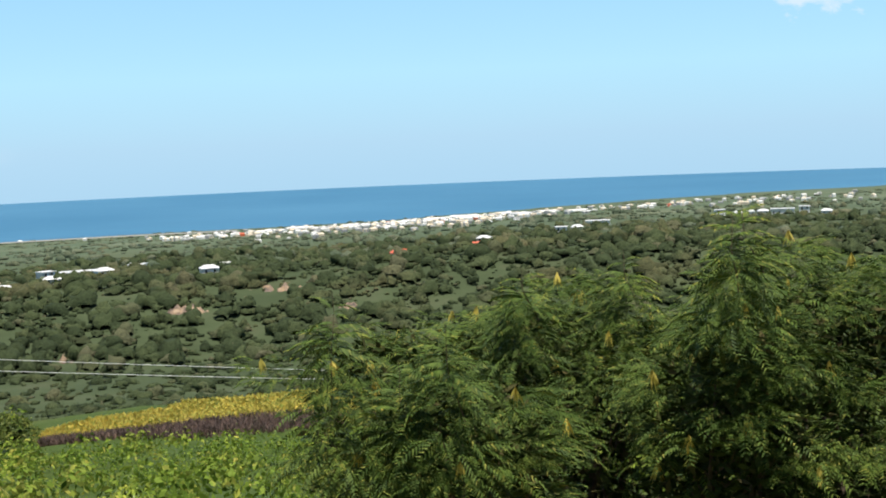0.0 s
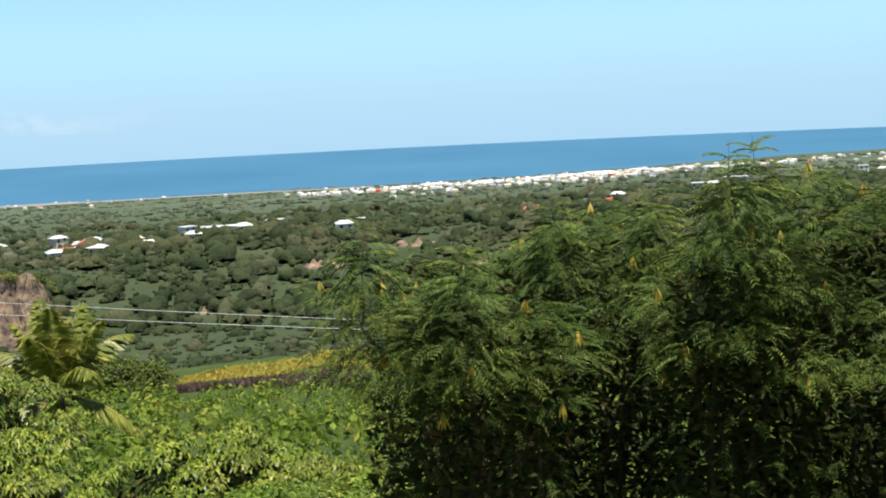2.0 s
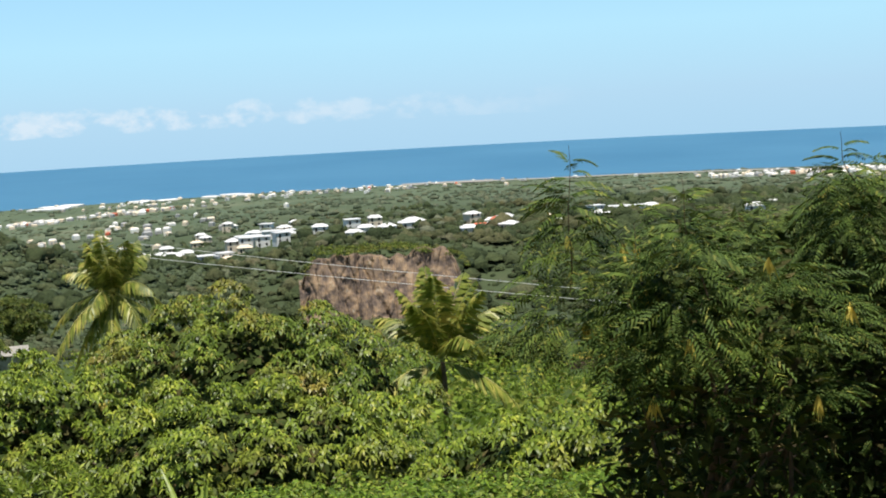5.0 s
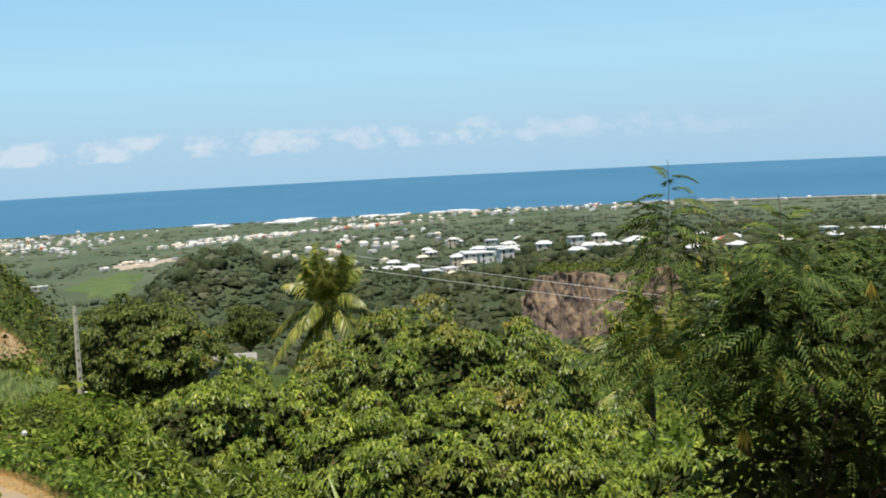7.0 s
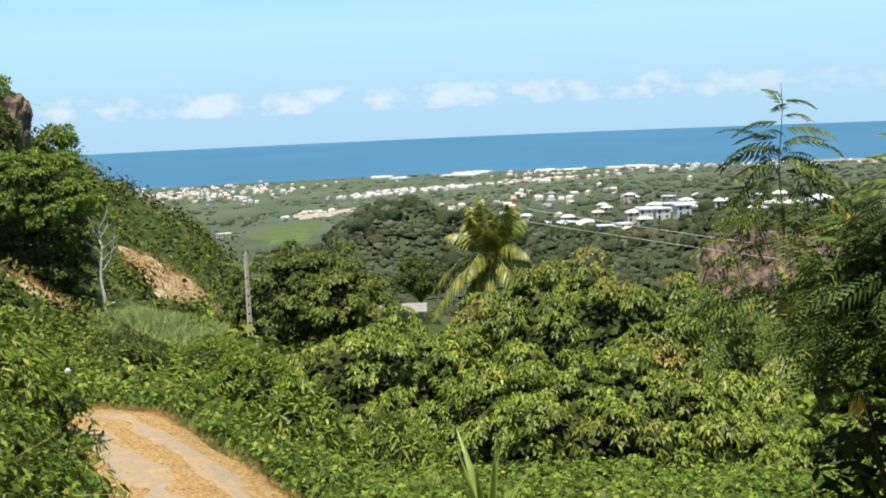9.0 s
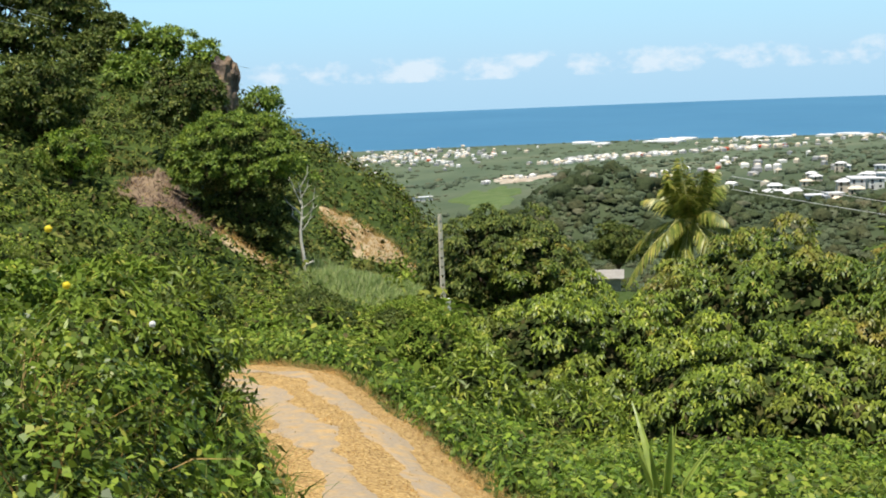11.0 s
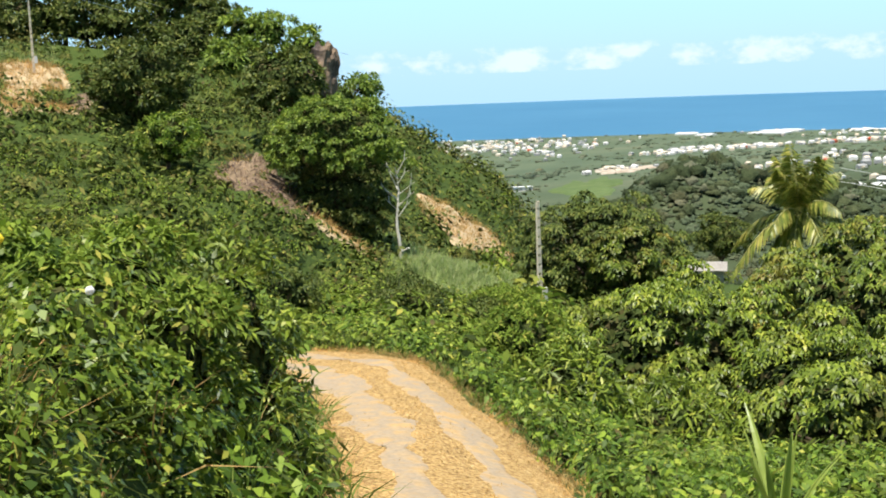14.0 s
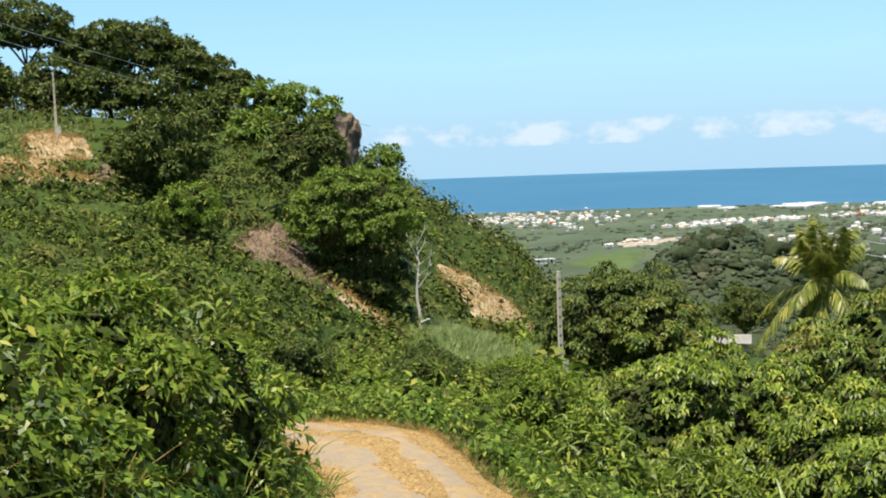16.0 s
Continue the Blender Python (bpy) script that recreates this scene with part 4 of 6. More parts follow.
rng = np.random.RandomState(11)
i = rng.randint(40, len(LINE) - 20, 11500)
o = rng.uniform(-2.0, 2.0, 11500)
k = (np.minimum(np.abs(o + 0.8), np.abs(o - 0.6)) > 0.12 + 0.36 * rng.rand(11500)) | (rng.rand(11500) < 0.07)
i, o = i[k], o[k]
tufts("dry_grass", "short dry yellow grass between and beside the wheel strips", "drygrass", LINE[i, 0] + ACROSS[i, 0] * o, LINE[i, 1] + ACROSS[i, 1] * o, 0.07, rng, 5, 0.012, 1.3)
i = rng.randint(40, len(LINE) - 20, 2600)
o = rng.choice([-1.0, 1.0], 2600) * (1.55 + 0.75 * rng.rand(2600) ** 1.3)
tufts("dry_verge_grass", "longer straw-coloured grass along both edges of the track", "drygrass", LINE[i, 0] + ACROSS[i, 0] * o, LINE[i, 1] + ACROSS[i, 1] * o, 0.2, rng, 7, 0.012, 0.7)


# ---- the ravine cliff ----
def rock_face(name, label, a0, a1, d, foot, top, cols, rows, seed, lean=17.0, arched=False):
    """A weathered rock wall over a stretch of bearings: ledges, cracks, broken blocks, a ragged top."""
    rng = np.random.RandomState(seed)
    az, h = np.linspace(a0, a1, cols), np.linspace(0, 1, rows)
    A, Hh = np.meshgrid(az, h, indexing="ij")
    high_, span = top - foot, radians(a1 - a0) * d
    w = (az - a0) / (a1 - a0)
    topz = top + 0.11 * high_ * (wave(w * span, w * 0 + seed, 34, 8) + 0.6 * wave(w * span, w * 0, 7, 9)) - high_ * (0.8 * step(0.16, 0.0, w) ** 1.5 + 0.25 * step(0.9, 1.0, w))
    if arched:
        topz = foot + (topz - foot) * np.maximum(np.sin(np.pi * w), 0.02) ** 0.6 * (0.8 + 0.35 * wave(w * span, w * 0 + 3 * seed, 5, 12))
    out = np.empty_like(A)
    for i in range(cols):
        for j in range(rows):
            p = Vector((w[i] * span, h[j] * high_, seed))
            bend = 1.2 * noise.noise(p * 0.12)
            o = 3.0 * noise.fractal(Vector((p.x * 0.03, p.y * 0.03, 3 + seed)), 1.0, 2.0, 3) + 0.25 * noise.noise(p * 1.3)
            # tilted facets of three sizes, taller than wide
            for fx, fy, deep in ((0.07, 0.013, 3.4), (0.19, 0.045, 1.6), (0.45, 0.16, 0.6)):
                g = Vector((p.x * fx + 0.15 * bend, p.y * fy + 0.1 * bend, seed))
                dist, near_ = noise.voronoi(g)
                a = near_[0]
                o += deep * (noise.noise(a * 5.3) + 1.6 * ((g.x - a.x) * noise.noise(a * 3.1 + Vector((9, 0, 0))) + (g.y - a.y) * noise.noise(a * 4.7)))
                o -= 0.5 * deep * max(0.0, 0.1 - (dist[1] - dist[0])) * 10
            out[i, j] = o
    out = out - lean * (Hh - 0.5) - 70 * np.maximum(0, w[:, None] - 0.87) ** 1.2
    x, y = spot(A, d - out)
    z = foot + (topz[:, None] - foot) * Hh + 0.15 * rng.randn(cols, rows)
    v = np.stack([x, y, z], -1).reshape(-1, 3)
    i, j = np.meshgrid(np.arange(cols - 1), np.arange(rows - 1), indexing="ij")
    f = np.stack([i * rows + j, i * rows + j + 1, (i + 1) * rows + j + 1, (i + 1) * rows + j], -1).reshape(-1, 4)
    # the top runs back into the slope
    back = np.stack([*spot(az, np.full(cols, d + 20.0)), topz - 1], -1)
    n, k = len(v), np.arange(cols - 1)
    g = np.stack([k * rows + rows - 1, n + k, n + k + 1, (k + 1) * rows + rows - 1], -1)
    tagged(part(name, mesh_of(name, np.concatenate([v, back]), np.concatenate([f, g])), M["rock"]), label, "cliff", kind="structure")


rock_face("cliff", "reddish brown basalt cliff in the ravine wall", 6.6, 14.3, 472, -83, -55.2, 280, 56, 5, 13.0)
# smaller bare scars in the far wall: bearing, half width, distance, height
SCARS = ((-4.5, 1.3, 560, 7.0), (-8.6, 1.9, 590, 5.5), (-11.6, 1.1, 555, 5.0), (0.6, 1.0, 500, 4.5), (4.1, 1.0, 490, 4.5))


def in_scar(a, r):
    inside = np.zeros(len(a), bool)
    for az, half, d, h in SCARS:
        inside |= (np.abs(a - az) < half) & (r > d - 10) & (r < d + 5)
    return inside


for q, (az, half, d, h) in enumerate(SCARS):
    z = float(ground(*spot(az, d)))
    rock_face("rock_scar", "bare brownish rock scar in the wooded ravine side", az - half, az + half, d, z - 3.0, z + h - 2.5, 60, 14, 60 + q, 8.0, True)


# ---- far woods ----
def sown(rng, n, az, d, power=1.0):
    a = rng.uniform(az[0], az[1], n)
    r = d[0] + (d[1] - d[0]) * rng.rand(n) ** power
    return (*spot(a, r), a, r)


rng = np.random.RandomState(20)
x, y, a, r = sown(rng, 170, (6.8, 14.0), (478, 496))
mounds_stuff("cliff_top_scrub", "dry yellowish scrub along the top of the cliff", "scrub", "hillscrub", x, y, 0.9 + 1.6 * rng.rand(len(x)) ** 2, rng, 45, 0.8, 0.35, 0.9, np.interp(a, (6.8, 9.5, 13.5, 14.0), (12.8, 16.6, 16.8, 15.0)), False)
rng = np.random.RandomState(21)
x, y, a, r = sown(rng, 3300, (-42, 40), (478, 690))
keep = ~((a > 6.5) & (a < 14.2) & (r < 500)) & ~in_scar(a, r) & (wave(x, y, 45, 23) + 0.5 * rng.rand(len(x)) > -0.05)
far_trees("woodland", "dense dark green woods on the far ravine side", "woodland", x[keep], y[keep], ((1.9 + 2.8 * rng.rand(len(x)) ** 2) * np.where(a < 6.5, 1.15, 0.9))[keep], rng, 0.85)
x, y, a, r = sown(rng, 5000, (-42, 38), (478, 690))
keep = ~((a > 6.5) & (a < 14.2) & (r < 500)) & ~in_scar(a, r)
far_trees("far_scrub", "low dark green scrub under the far woods", "scrub", x[keep], y[keep], (0.8 + 1.3 * rng.rand(len(x)) ** 1.5)[keep], rng, 0.6, 0.1, 0, shape=CORE)
x, y, a, r = sown(rng, 1500, (16, 38), (440, 720))
far_trees("spur_woodland", "dense woods over the spur in the valley mouth", "woodland", x, y, 1.1 + 1.9 * rng.rand(len(x)) ** 2.5, rng, 0.75, mat="spur_tree_hazed")
x, y, a, r = sown(rng, 4600, (16, 38), (440, 720))
far_trees("spur_scrub", "low scrub over the spur in the valley mouth", "scrub", x, y, 0.6 + 0.9 * rng.rand(len(x)), rng, 0.7, 0.1, 0, "spur_tree_hazed", CORE)
x, y, a, r = sown(rng, 1500, (-46, 36), (225, 474))
far_trees("ravine_woodland", "green woods in the ravine", "woodland", x, y, (1.4 + 2.4 * rng.rand(len(x)) ** 2) * np.where((a > 5) & (a < 15) & (r > 400), 0.8, 1.1), rng)
x, y, a, r = sown(rng, 4200, (-46, 36), (225, 474))
far_trees("ravine_scrub", "low scrub in the ravine", "scrub", x, y, 0.7 + 1.2 * rng.rand(len(x)) ** 1.5, rng, 0.6, 0.1, 0, shape=CORE)
x, y, a, r = sown(rng, 3400, (-46, 40), (660, 1600))
k = ((a > 4) | (rng.rand(len(a)) < 0.6)) & ~(((a - 32.0) / 2.0) ** 2 + ((r - 1270) / 190) ** 2 < 1)
far_trees("plateau_trees", "scattered trees between the houses of the plateau", "trees", x[k], y[k], (1.8 + 4.0 * rng.rand(len(x)) ** 2)[k], rng, 0.6, 0.1, 2, "plain_tree_hazed", CORE)
x, y, a, r = sown(rng, 1600, (-42, 15), (650, 1000))
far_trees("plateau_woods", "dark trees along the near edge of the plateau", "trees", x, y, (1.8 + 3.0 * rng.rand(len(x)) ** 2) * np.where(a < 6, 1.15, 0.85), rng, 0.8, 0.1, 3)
x, y, a, r = sown(rng, 8000, (-42, 40), (1250, 2650))
k = (wave(x, y, 170, 27) + 0.35 * rng.randn(len(x)) > 0.12) & ~(((a - 32.0) / 2.0) ** 2 + ((r - 1270) / 190) ** 2 < 1)
x, y = x[k], y[k]
far_trees("plain_trees", "hedges and trees of the coastal plain", "trees", x, y, 2.2 + 4.5 * rng.rand(len(x)) ** 2, rng, 0.4, 0.1, 0, "plain_tree_hazed", CORE)


# ---- houses ----
def house(label, w, d, h, roof, wall, gable=True, storeys=1, group="houses on the plateau"):
    t = thing("house", label, "house", group=group)
    bm = bmesh.new()
    box(bm, -w / 2, -d / 2, -3.0, w / 2, d / 2, h)
    part("wall", bm, M[wall], t)
    bm = bmesh.new()
    e = 0.5
    if gable:
        r = [bm.verts.new(p) for p in ((-w / 2 - e, -d / 2 - e, h), (w / 2 + e, -d / 2 - e, h), (w / 2 + e, d / 2 + e, h), (-w / 2 - e, d / 2 + e, h), (-w / 2 + d * 0.3, 0, h + d * 0.24), (w / 2 - d * 0.3, 0, h + d * 0.24))]
        for q in ((0, 1, 5, 4), (2, 3, 4, 5), (1, 2, 5), (3, 0, 4), (3, 2, 1, 0)):
            bm.faces.new([r[k] for k in q])
    else:
        box(bm, -w / 2 - e, -d / 2 - e, h + 0.003, w / 2 + e, d / 2 + e, h + 0.35)
    part("roof", bm, M[roof], t)
    for s in range(storeys):
        n = max(2, int(w / 4))
        for k in range(n):
            cx = -w / 2 + w * (k + 0.5) / n
            z0 = 0.9 + s * 2.9 if k else 0.1 + s * 2.9
            bm = bmesh.new()
            box(bm, cx - 0.6, -d / 2 - 0.06, z0, cx + 0.6, -d / 2 + 0.1, 2.2 + s * 2.9)
            part("window" if k else "door", bm, M["window"], t)
    return t


def seat_house(proto, az, d, turn, used):
    x, y = spot(az, d)
    m = pose(float(x), float(y), float(ground(x, y)) + 0.2, 0, 0, az + turn)
    if proto in used:
        return copy_thing(proto, m)
    used.add(proto)
    proto.matrix_basis = m
    return proto


PROTO = [
    house("white rendered house with a low white sheet roof", 8.5, 6.5, 2.8, "roof_w", "wall"),
    house("white two-storey house with a flat roof terrace", 8.0, 7.0, 5.6, "roof_w", "wall", False, 2),
    house("white house with a red sheet roof", 9.5, 7.0, 2.9, "roof_r", "wall"),
    house("cream rendered house with a pale cream roof", 8.0, 6.0, 3.0, "wall_cream", "wall_cream"),
    house("long white workshop with a flat pale roof", 19, 9, 4.0, "roof_w", "wall", False),
    house("peach rendered two-storey house with a pale hipped roof", 7.6, 6.0, 5.2, "roof_w", "wall_cream", True, 2),
    house("cream rendered house with a white sheet roof", 9.0, 7.0, 3.0, "roof_w", "wall_cream"),
]
used = set()
for k, az, d, turn in (
    (0, 6.7, 660, 10), (2, 6.2, 662, -8), (2, 5.3, 690, 15), (0, 5.5, 672, 0), (3, 3.4, 700, 20),
    (0, -5.6, 650, 10), (0, -1.2, 700, 25), (4, -0.2, 720, 5), (1, -2.6, 690, -15), (0, 0.9, 690, 0), (0, -6.3, 700, 0),
    (2, -17.2, 740, 12), (5, -17.6, 760, -10), (2, -13.9, 655, 0), (0, -14.9, 690, 10), (0, -16.0, 720, 0), (5, -21.7, 880, 10), (4, -22.6, 1050, 0), (1, -21.0, 900, 0),
    (1, -27.8, 1150, 10), (0, -28.6, 1120, 0), (0, -29.6, 1100, 15), (4, -30.4, 1120, 0), (1, -31.3, 1080, 0), (0, -32.2, 1060, 0), (0, -29.0, 1160, 30),
    (0, 9.4, 700, 20), (0, 10.3, 690, 35), (0, 11.2, 700, 5), (1, 11.8, 720, 15), (0, 13.2, 730, 0),
    (4, 15.0, 800, 8), (4, 16.2, 815, -5), (0, 14.6, 745, 10), (1, 14.9, 720, 20), (1, 15.7, 735, 0), (5, 17.0, 745, 12), (3, 16.5, 730, 0), (1, 17.4, 700, 22), (1, 18.2, 668, 10), (1, 18.1, 690, 35), (0, 17.6, 715, -10),
    (0, 19.6, 760, 12), (5, 20.6, 800, 0), (6, 22.0, 790, 25), (0, 21.4, 740, 0), (0, 20.2, 690, -12), (1, 22.6, 730, 5), (3, 23.6, 820, 10), (0, 24.1, 760, 30), (1, 23.2, 690, 0), (0, 24.6, 720, 15), (0, 19.3, 705, 0), (1, 21.0, 860, 15), (6, 19.8, 900, 0), (0, 22.9, 900, 0),
    (4, 34.9, 1330, 10), (4, 36.1, 1260, 20), (0, 35.7, 1220, 0), (4, 36.5, 1300, -10), (1, 37.1, 1250, 0),
):
    seat_house(PROTO[k], az, d, turn, used)
rng = np.random.RandomState(31)
for q in range(44):
    az, d = (rng.uniform(13.8, 25), rng.uniform(690, 1050)) if q < 32 else (rng.uniform(-1, 12), rng.uniform(660, 800))
    seat_house(PROTO[(0, 6, 1, 3, 6, 0, 5)[q % 7]], az, d, rng.uniform(-40, 40), used)


# garden trees that half hide the houses
G = np.array([h.matrix_basis.translation[:2] for h in bpy.data.objects if h.name.split(".")[0] == "house"])
k = np.repeat(np.arange(len(G)), 5)
x, y = (G[k] + rng.normal(size=(len(k), 2)) * 9.0).T
near_side = np.hypot(x - CX, y - CY) < np.hypot(*(G[k] - (CX, CY)).T) - 5.0
away = np.hypot(*(np.stack([x, y], -1) - G[k]).T) > 6.5
keep = near_side & away | (away & (rng.rand(len(k)) < 0.4))
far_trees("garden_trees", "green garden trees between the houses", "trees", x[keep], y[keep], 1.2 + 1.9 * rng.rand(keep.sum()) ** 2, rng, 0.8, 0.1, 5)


def town(name, label, spots_, rng, sizes, mats):
    """Houses too many to count: walls with pitched or flat roofs, joined."""
    for mat, share in mats:
        n = int(len(spots_) * share)
        pick = spots_[rng.choice(len(spots_), n, replace=False)]
        x, y = spot(pick[:, 0], pick[:, 1])
        w, dd = rng.uniform(*sizes, n), rng.uniform(*sizes, n) * 0.8
        h = rng.uniform(2.0, 4.2, n)
        cube = np.array([[-.5, -.5, -1], [.5, -.5, -1], [.5, .5, -1], [-.5, .5, -1], [-.5, -.5, 1], [.5, -.5, 1], [.5, .5, 1], [-.5, .5, 1], [-.35, 0, 1.35], [.35, 0, 1.35]], float)
        quad = np.array([[0, 1, 5, 4], [1, 2, 6, 5], [2, 3, 7, 6], [3, 0, 4, 7], [4, 5, 9, 8], [6, 7, 8, 9], [5, 6, 9, 9], [7, 4, 8, 8]])
        a = np.radians(pick[:, 0] + rng.choice([0, 20, -25, 70], n))
        c = cube[None] * np.stack([w, dd, h], -1)[:, None]
        v = np.stack([c[..., 0] * np.cos(a)[:, None] - c[..., 1] * np.sin(a)[:, None], c[..., 0] * np.sin(a)[:, None] + c[..., 1] * np.cos(a)[:, None], c[..., 2]], -1)
        v += np.stack([x, y, ground(x, y)], -1)[:, None]
        q = quad[:6]
        f = q[None] + (np.arange(n) * 10)[:, None, None]
        t = np.array([[5, 6, 9], [7, 4, 8]])[None] + (np.arange(n) * 10)[:, None, None]
        me = bpy.data.meshes.new(name)
        me.from_pydata(v.reshape(-1, 3).tolist(), [], f.reshape(-1, 4).tolist() + t.reshape(-1, 3).tolist())
        tagged(part(name, me, M[mat]), label, "town", kind="stuff")


def pale_strip(name, label, a0, a1, d0, d1, half, lift):
    az = np.linspace(a0, a1, 60)
    d = np.linspace(d0, d1, 60)
    v = []
    for s in (-half, half):
        x, y = spot(az, d + s)
        v.append(np.stack([x, y, np.maximum(ground(*spot(az, d)), SEA + 1) + lift], -1))
    v = np.concatenate(v)
    k = np.arange(59)
    f = np.stack([k, k + 1, k + 61, k + 60], -1)
    tagged(part(name, mesh_of(name, v, f), M["asphalt"]), label, "runway", kind="structure")


pale_strip("runway", "long pale airport runway beside the sea", 5.5, -7, 2420, 2180, 15, 3.0)
pale_strip("apron", "pale concrete apron of the airport", 9.5, 5.5, 2500, 2460, 30, 3.0)

rng = np.random.RandomState(33)
S = []
for az, d, sa, sd, n in ((34.8, 2250, 1.6, 170, 110), (37, 2350, 1.2, 130, 40), (28.0, 1830, 1.2, 40, 50), (25.0, 1830, 0.8, 30, 35), (20.5, 1900, 1.2, 50, 40), (21, 1300, 3.0, 200, 30), (25, 1150, 2.0, 120, 12), (30.6, 1510, 1.0, 25, 14), (17, 2350, 6, 200, 60), (10, 2300, 5, 200, 40), (-9.5, 1900, 2.2, 180, 200), (-14.5, 1850, 2.4, 220, 260), (-20, 1900, 3, 200, 120), (-5, 1750, 1.0, 40, 50), (-29, 1900, 4, 200, 120)):
    n = int(n * (1.5 if az > 5 else 0.75))
    S.append(np.stack([rng.normal(az, sa, n), np.minimum(rng.normal(d, sd, n), coast(az) - 40)], -1))
S = np.concatenate(S)
town("white_town", "white houses of the coastal town", S, rng, (4, 8.5), (("wall", 0.45), ("roof_r", 0.02), ("wall_cream", 0.4), ("roof_g", 0.45)))
S = np.stack([np.concatenate([rng.uniform(15, 29, 16), rng.uniform(-22, -7, 20)]), np.concatenate([rng.uniform(2450, 2640, 16), rng.uniform(1900, 2150, 20)])], -1)
town("warehouses", "long white sheds and warehouses of the coastal plain", S, rng, (22, 50), (("wall", 0.7), ("roof_w", 0.3)))


def bare_patch(name, label, mat, az, d, ra, rd, lift=0.35):
    """A stretch of other ground with a ragged edge, laid over the slope."""
    w = np.linspace(0, 2 * np.pi, 49)[:-1]
    u = np.linspace(0.02, 1, 12)
    W, U = np.meshgrid(w, u, indexing="ij")
    rag = 1 + 0.2 * np.sin(3 * W + az) + 0.16 * np.sin(7 * W + d) + 0.1 * np.sin(13 * W)
    x, y = spot(az + ra * U * rag * np.cos(W), d + rd * U * rag * np.sin(W))
    v = np.stack([x, y, ground(x, y) + lift - lift * 1.7 * (U == 1)], -1).reshape(-1, 3)
    i, j = np.meshgrid(np.arange(48), np.arange(11), indexing="ij")
    k = (i + 1) % 48
    f = np.stack([i * 12 + j, i * 12 + j + 1, k * 12 + j + 1, k * 12 + j], -1).reshape(-1, 4)
    tagged(part(name, mesh_of(name, v, f, True), M[mat]), label, "ground", kind="structure")


bare_patch("meadow", "smooth green meadow in the valley mouth", "meadow", 32.0, 1270, 1.35, 140, 1.2)
bare_patch("gravel_yard", "pale gravel yard beside the industrial sheds", "quarry", 30.5, 1510, 1.3, 45, 1.5)

# ---- trees of the slope below the track ----
MG = "broad mango trees below the track"
tree("mango_tree", "broad mango tree with glossy drooping leaves, partly bronze", "mango", (-12.9, 50.6), -7.4, (7.2, 6.8, 5.0), 41, 8, 0.288, 0.100, 1.0, 0.32, group=MG, low=-0.5, clump=0.8, hanging=True)
tree("mango_tree", "broad bright green mango tree below the grassy verge", "mango_bright", (-18.8, 45.0), -9.0, (5.8, 5.4, 3.9), 42, 8, 0.278, 0.095, 1.0, 0.28, group=MG, low=-0.5, clump=0.72, hanging=True)
tree("mango_tree", "low spreading mango tree with fresh green leaves", "mango_bright", (-9.9, 40.6), -8.9, (6.5, 6.0, 3.8), 43, 8, 0.278, 0.095, 1.0, 0.26, group=MG, low=-0.5, clump=0.72, hanging=True)
tree("mango_tree", "small bright green mango tree beside the feathery shrubs", "mango_bright", (-0.4, 38.0), -9.25, (4.0, 3.6, 2.5), 44, 8, 0.278, 0.095, 1.0, 0.2, group=MG, low=-0.5, clump=0.62, hanging=True)
tree("mango_tree", "dense olive green mango tree behind the utility pole", "tree_dark", (-49.0, 89.0), -11.9, (6.8, 6.0, 4.8), 45, 9, 0.42, 0.15, 0.8, 0.35, group=MG, low=-0.7, clump=0.95, hanging=True)
tree("mango_tree", "yellowish green mango tree beyond the pole", "mango", (-44.9, 86.5), -13.7, (3.0, 2.9, 2.6), 46, 9, 0.42, 0.15, 0.8, 0.3, group=MG, low=-0.7, clump=0.85, hanging=True)
tree("mango_tree", "bushy green tree beside the tin roof", "tree_dark", (-95.0, 201.0), -28.0, (5.0, 4.5, 4.2), 47, 9, 0.55, 0.2, 0.4, 0.3, group=MG, low=-0.8, clump=1.1)
for q, (az, d, up, r) in enumerate(((4.3, 152, 3.4, 2.6), (5.6, 146, 4.4, 3.2), (7.4, 150, 3.6, 3.0), (3.6, 134, 3.0, 2.2))):
    p = spot(az, d)
    tree("slope_tree", "small dark green tree beside the cane field", "tree_dark", (float(p[0]), float(p[1])), float(ground(*p)) + up + 1.0, (r, r, r * 0.8), 140 + q, 8, 0.5, 0.2, 0.4, 0.16, group="small trees below the slope", low=-0.8, clump=0.8)
palm("coconut palm with yellowing lower fronds above the mango trees", (-27.3, 73.5), -10.5, 51, 26, 3.7, 0.5, 0.95, 0.6, 0.11, 1.4)
palm("young coconut palm with arched yellow-green fronds", (-8.5, 73.4), -15.0, 52, 15, 6.0, 0.3, 1.25, 0.5, 0.24, 1.4)

# ---- feathery shrubs on the low side of the track ----
leucaena("tall feathery leucaena shrub with ripe pods", (2.95, 13.6), -1.45, (1.5, 1.5, 1.1), 61, 68, skirt=0.04, low=0.12)
leucaena("tall feathery leucaena shrub with ripe pods", (4.3, 13.3), -1.2, (1.6, 1.6, 1.3), 62, 110, skirt=0.1, low=0.05, sprigs=((3.5, 12.3, -1.0, 0.5), (4.6, 12.6, -0.95, 0.5)))
leucaena("tall feathery leucaena shrub with ripe pods", (6.0, 11.4), -0.75, (1.6, 1.5, 1.7), 63, 110, skirt=0.28, sprigs=((5.05, 11.2, -0.48, 0.6),))
leucaena("slender feathery leucaena shrub with an arching top shoot", (2.45, 11.0), -1.5, (1.0, 0.85, 1.0), 64, 85, sprigs=((1.55, 10.88, -0.95, 1.0), (2.25, 10.4, -1.15, 0.8), (1.95, 10.6, -1.45, 0.6)), skirt=0.14)
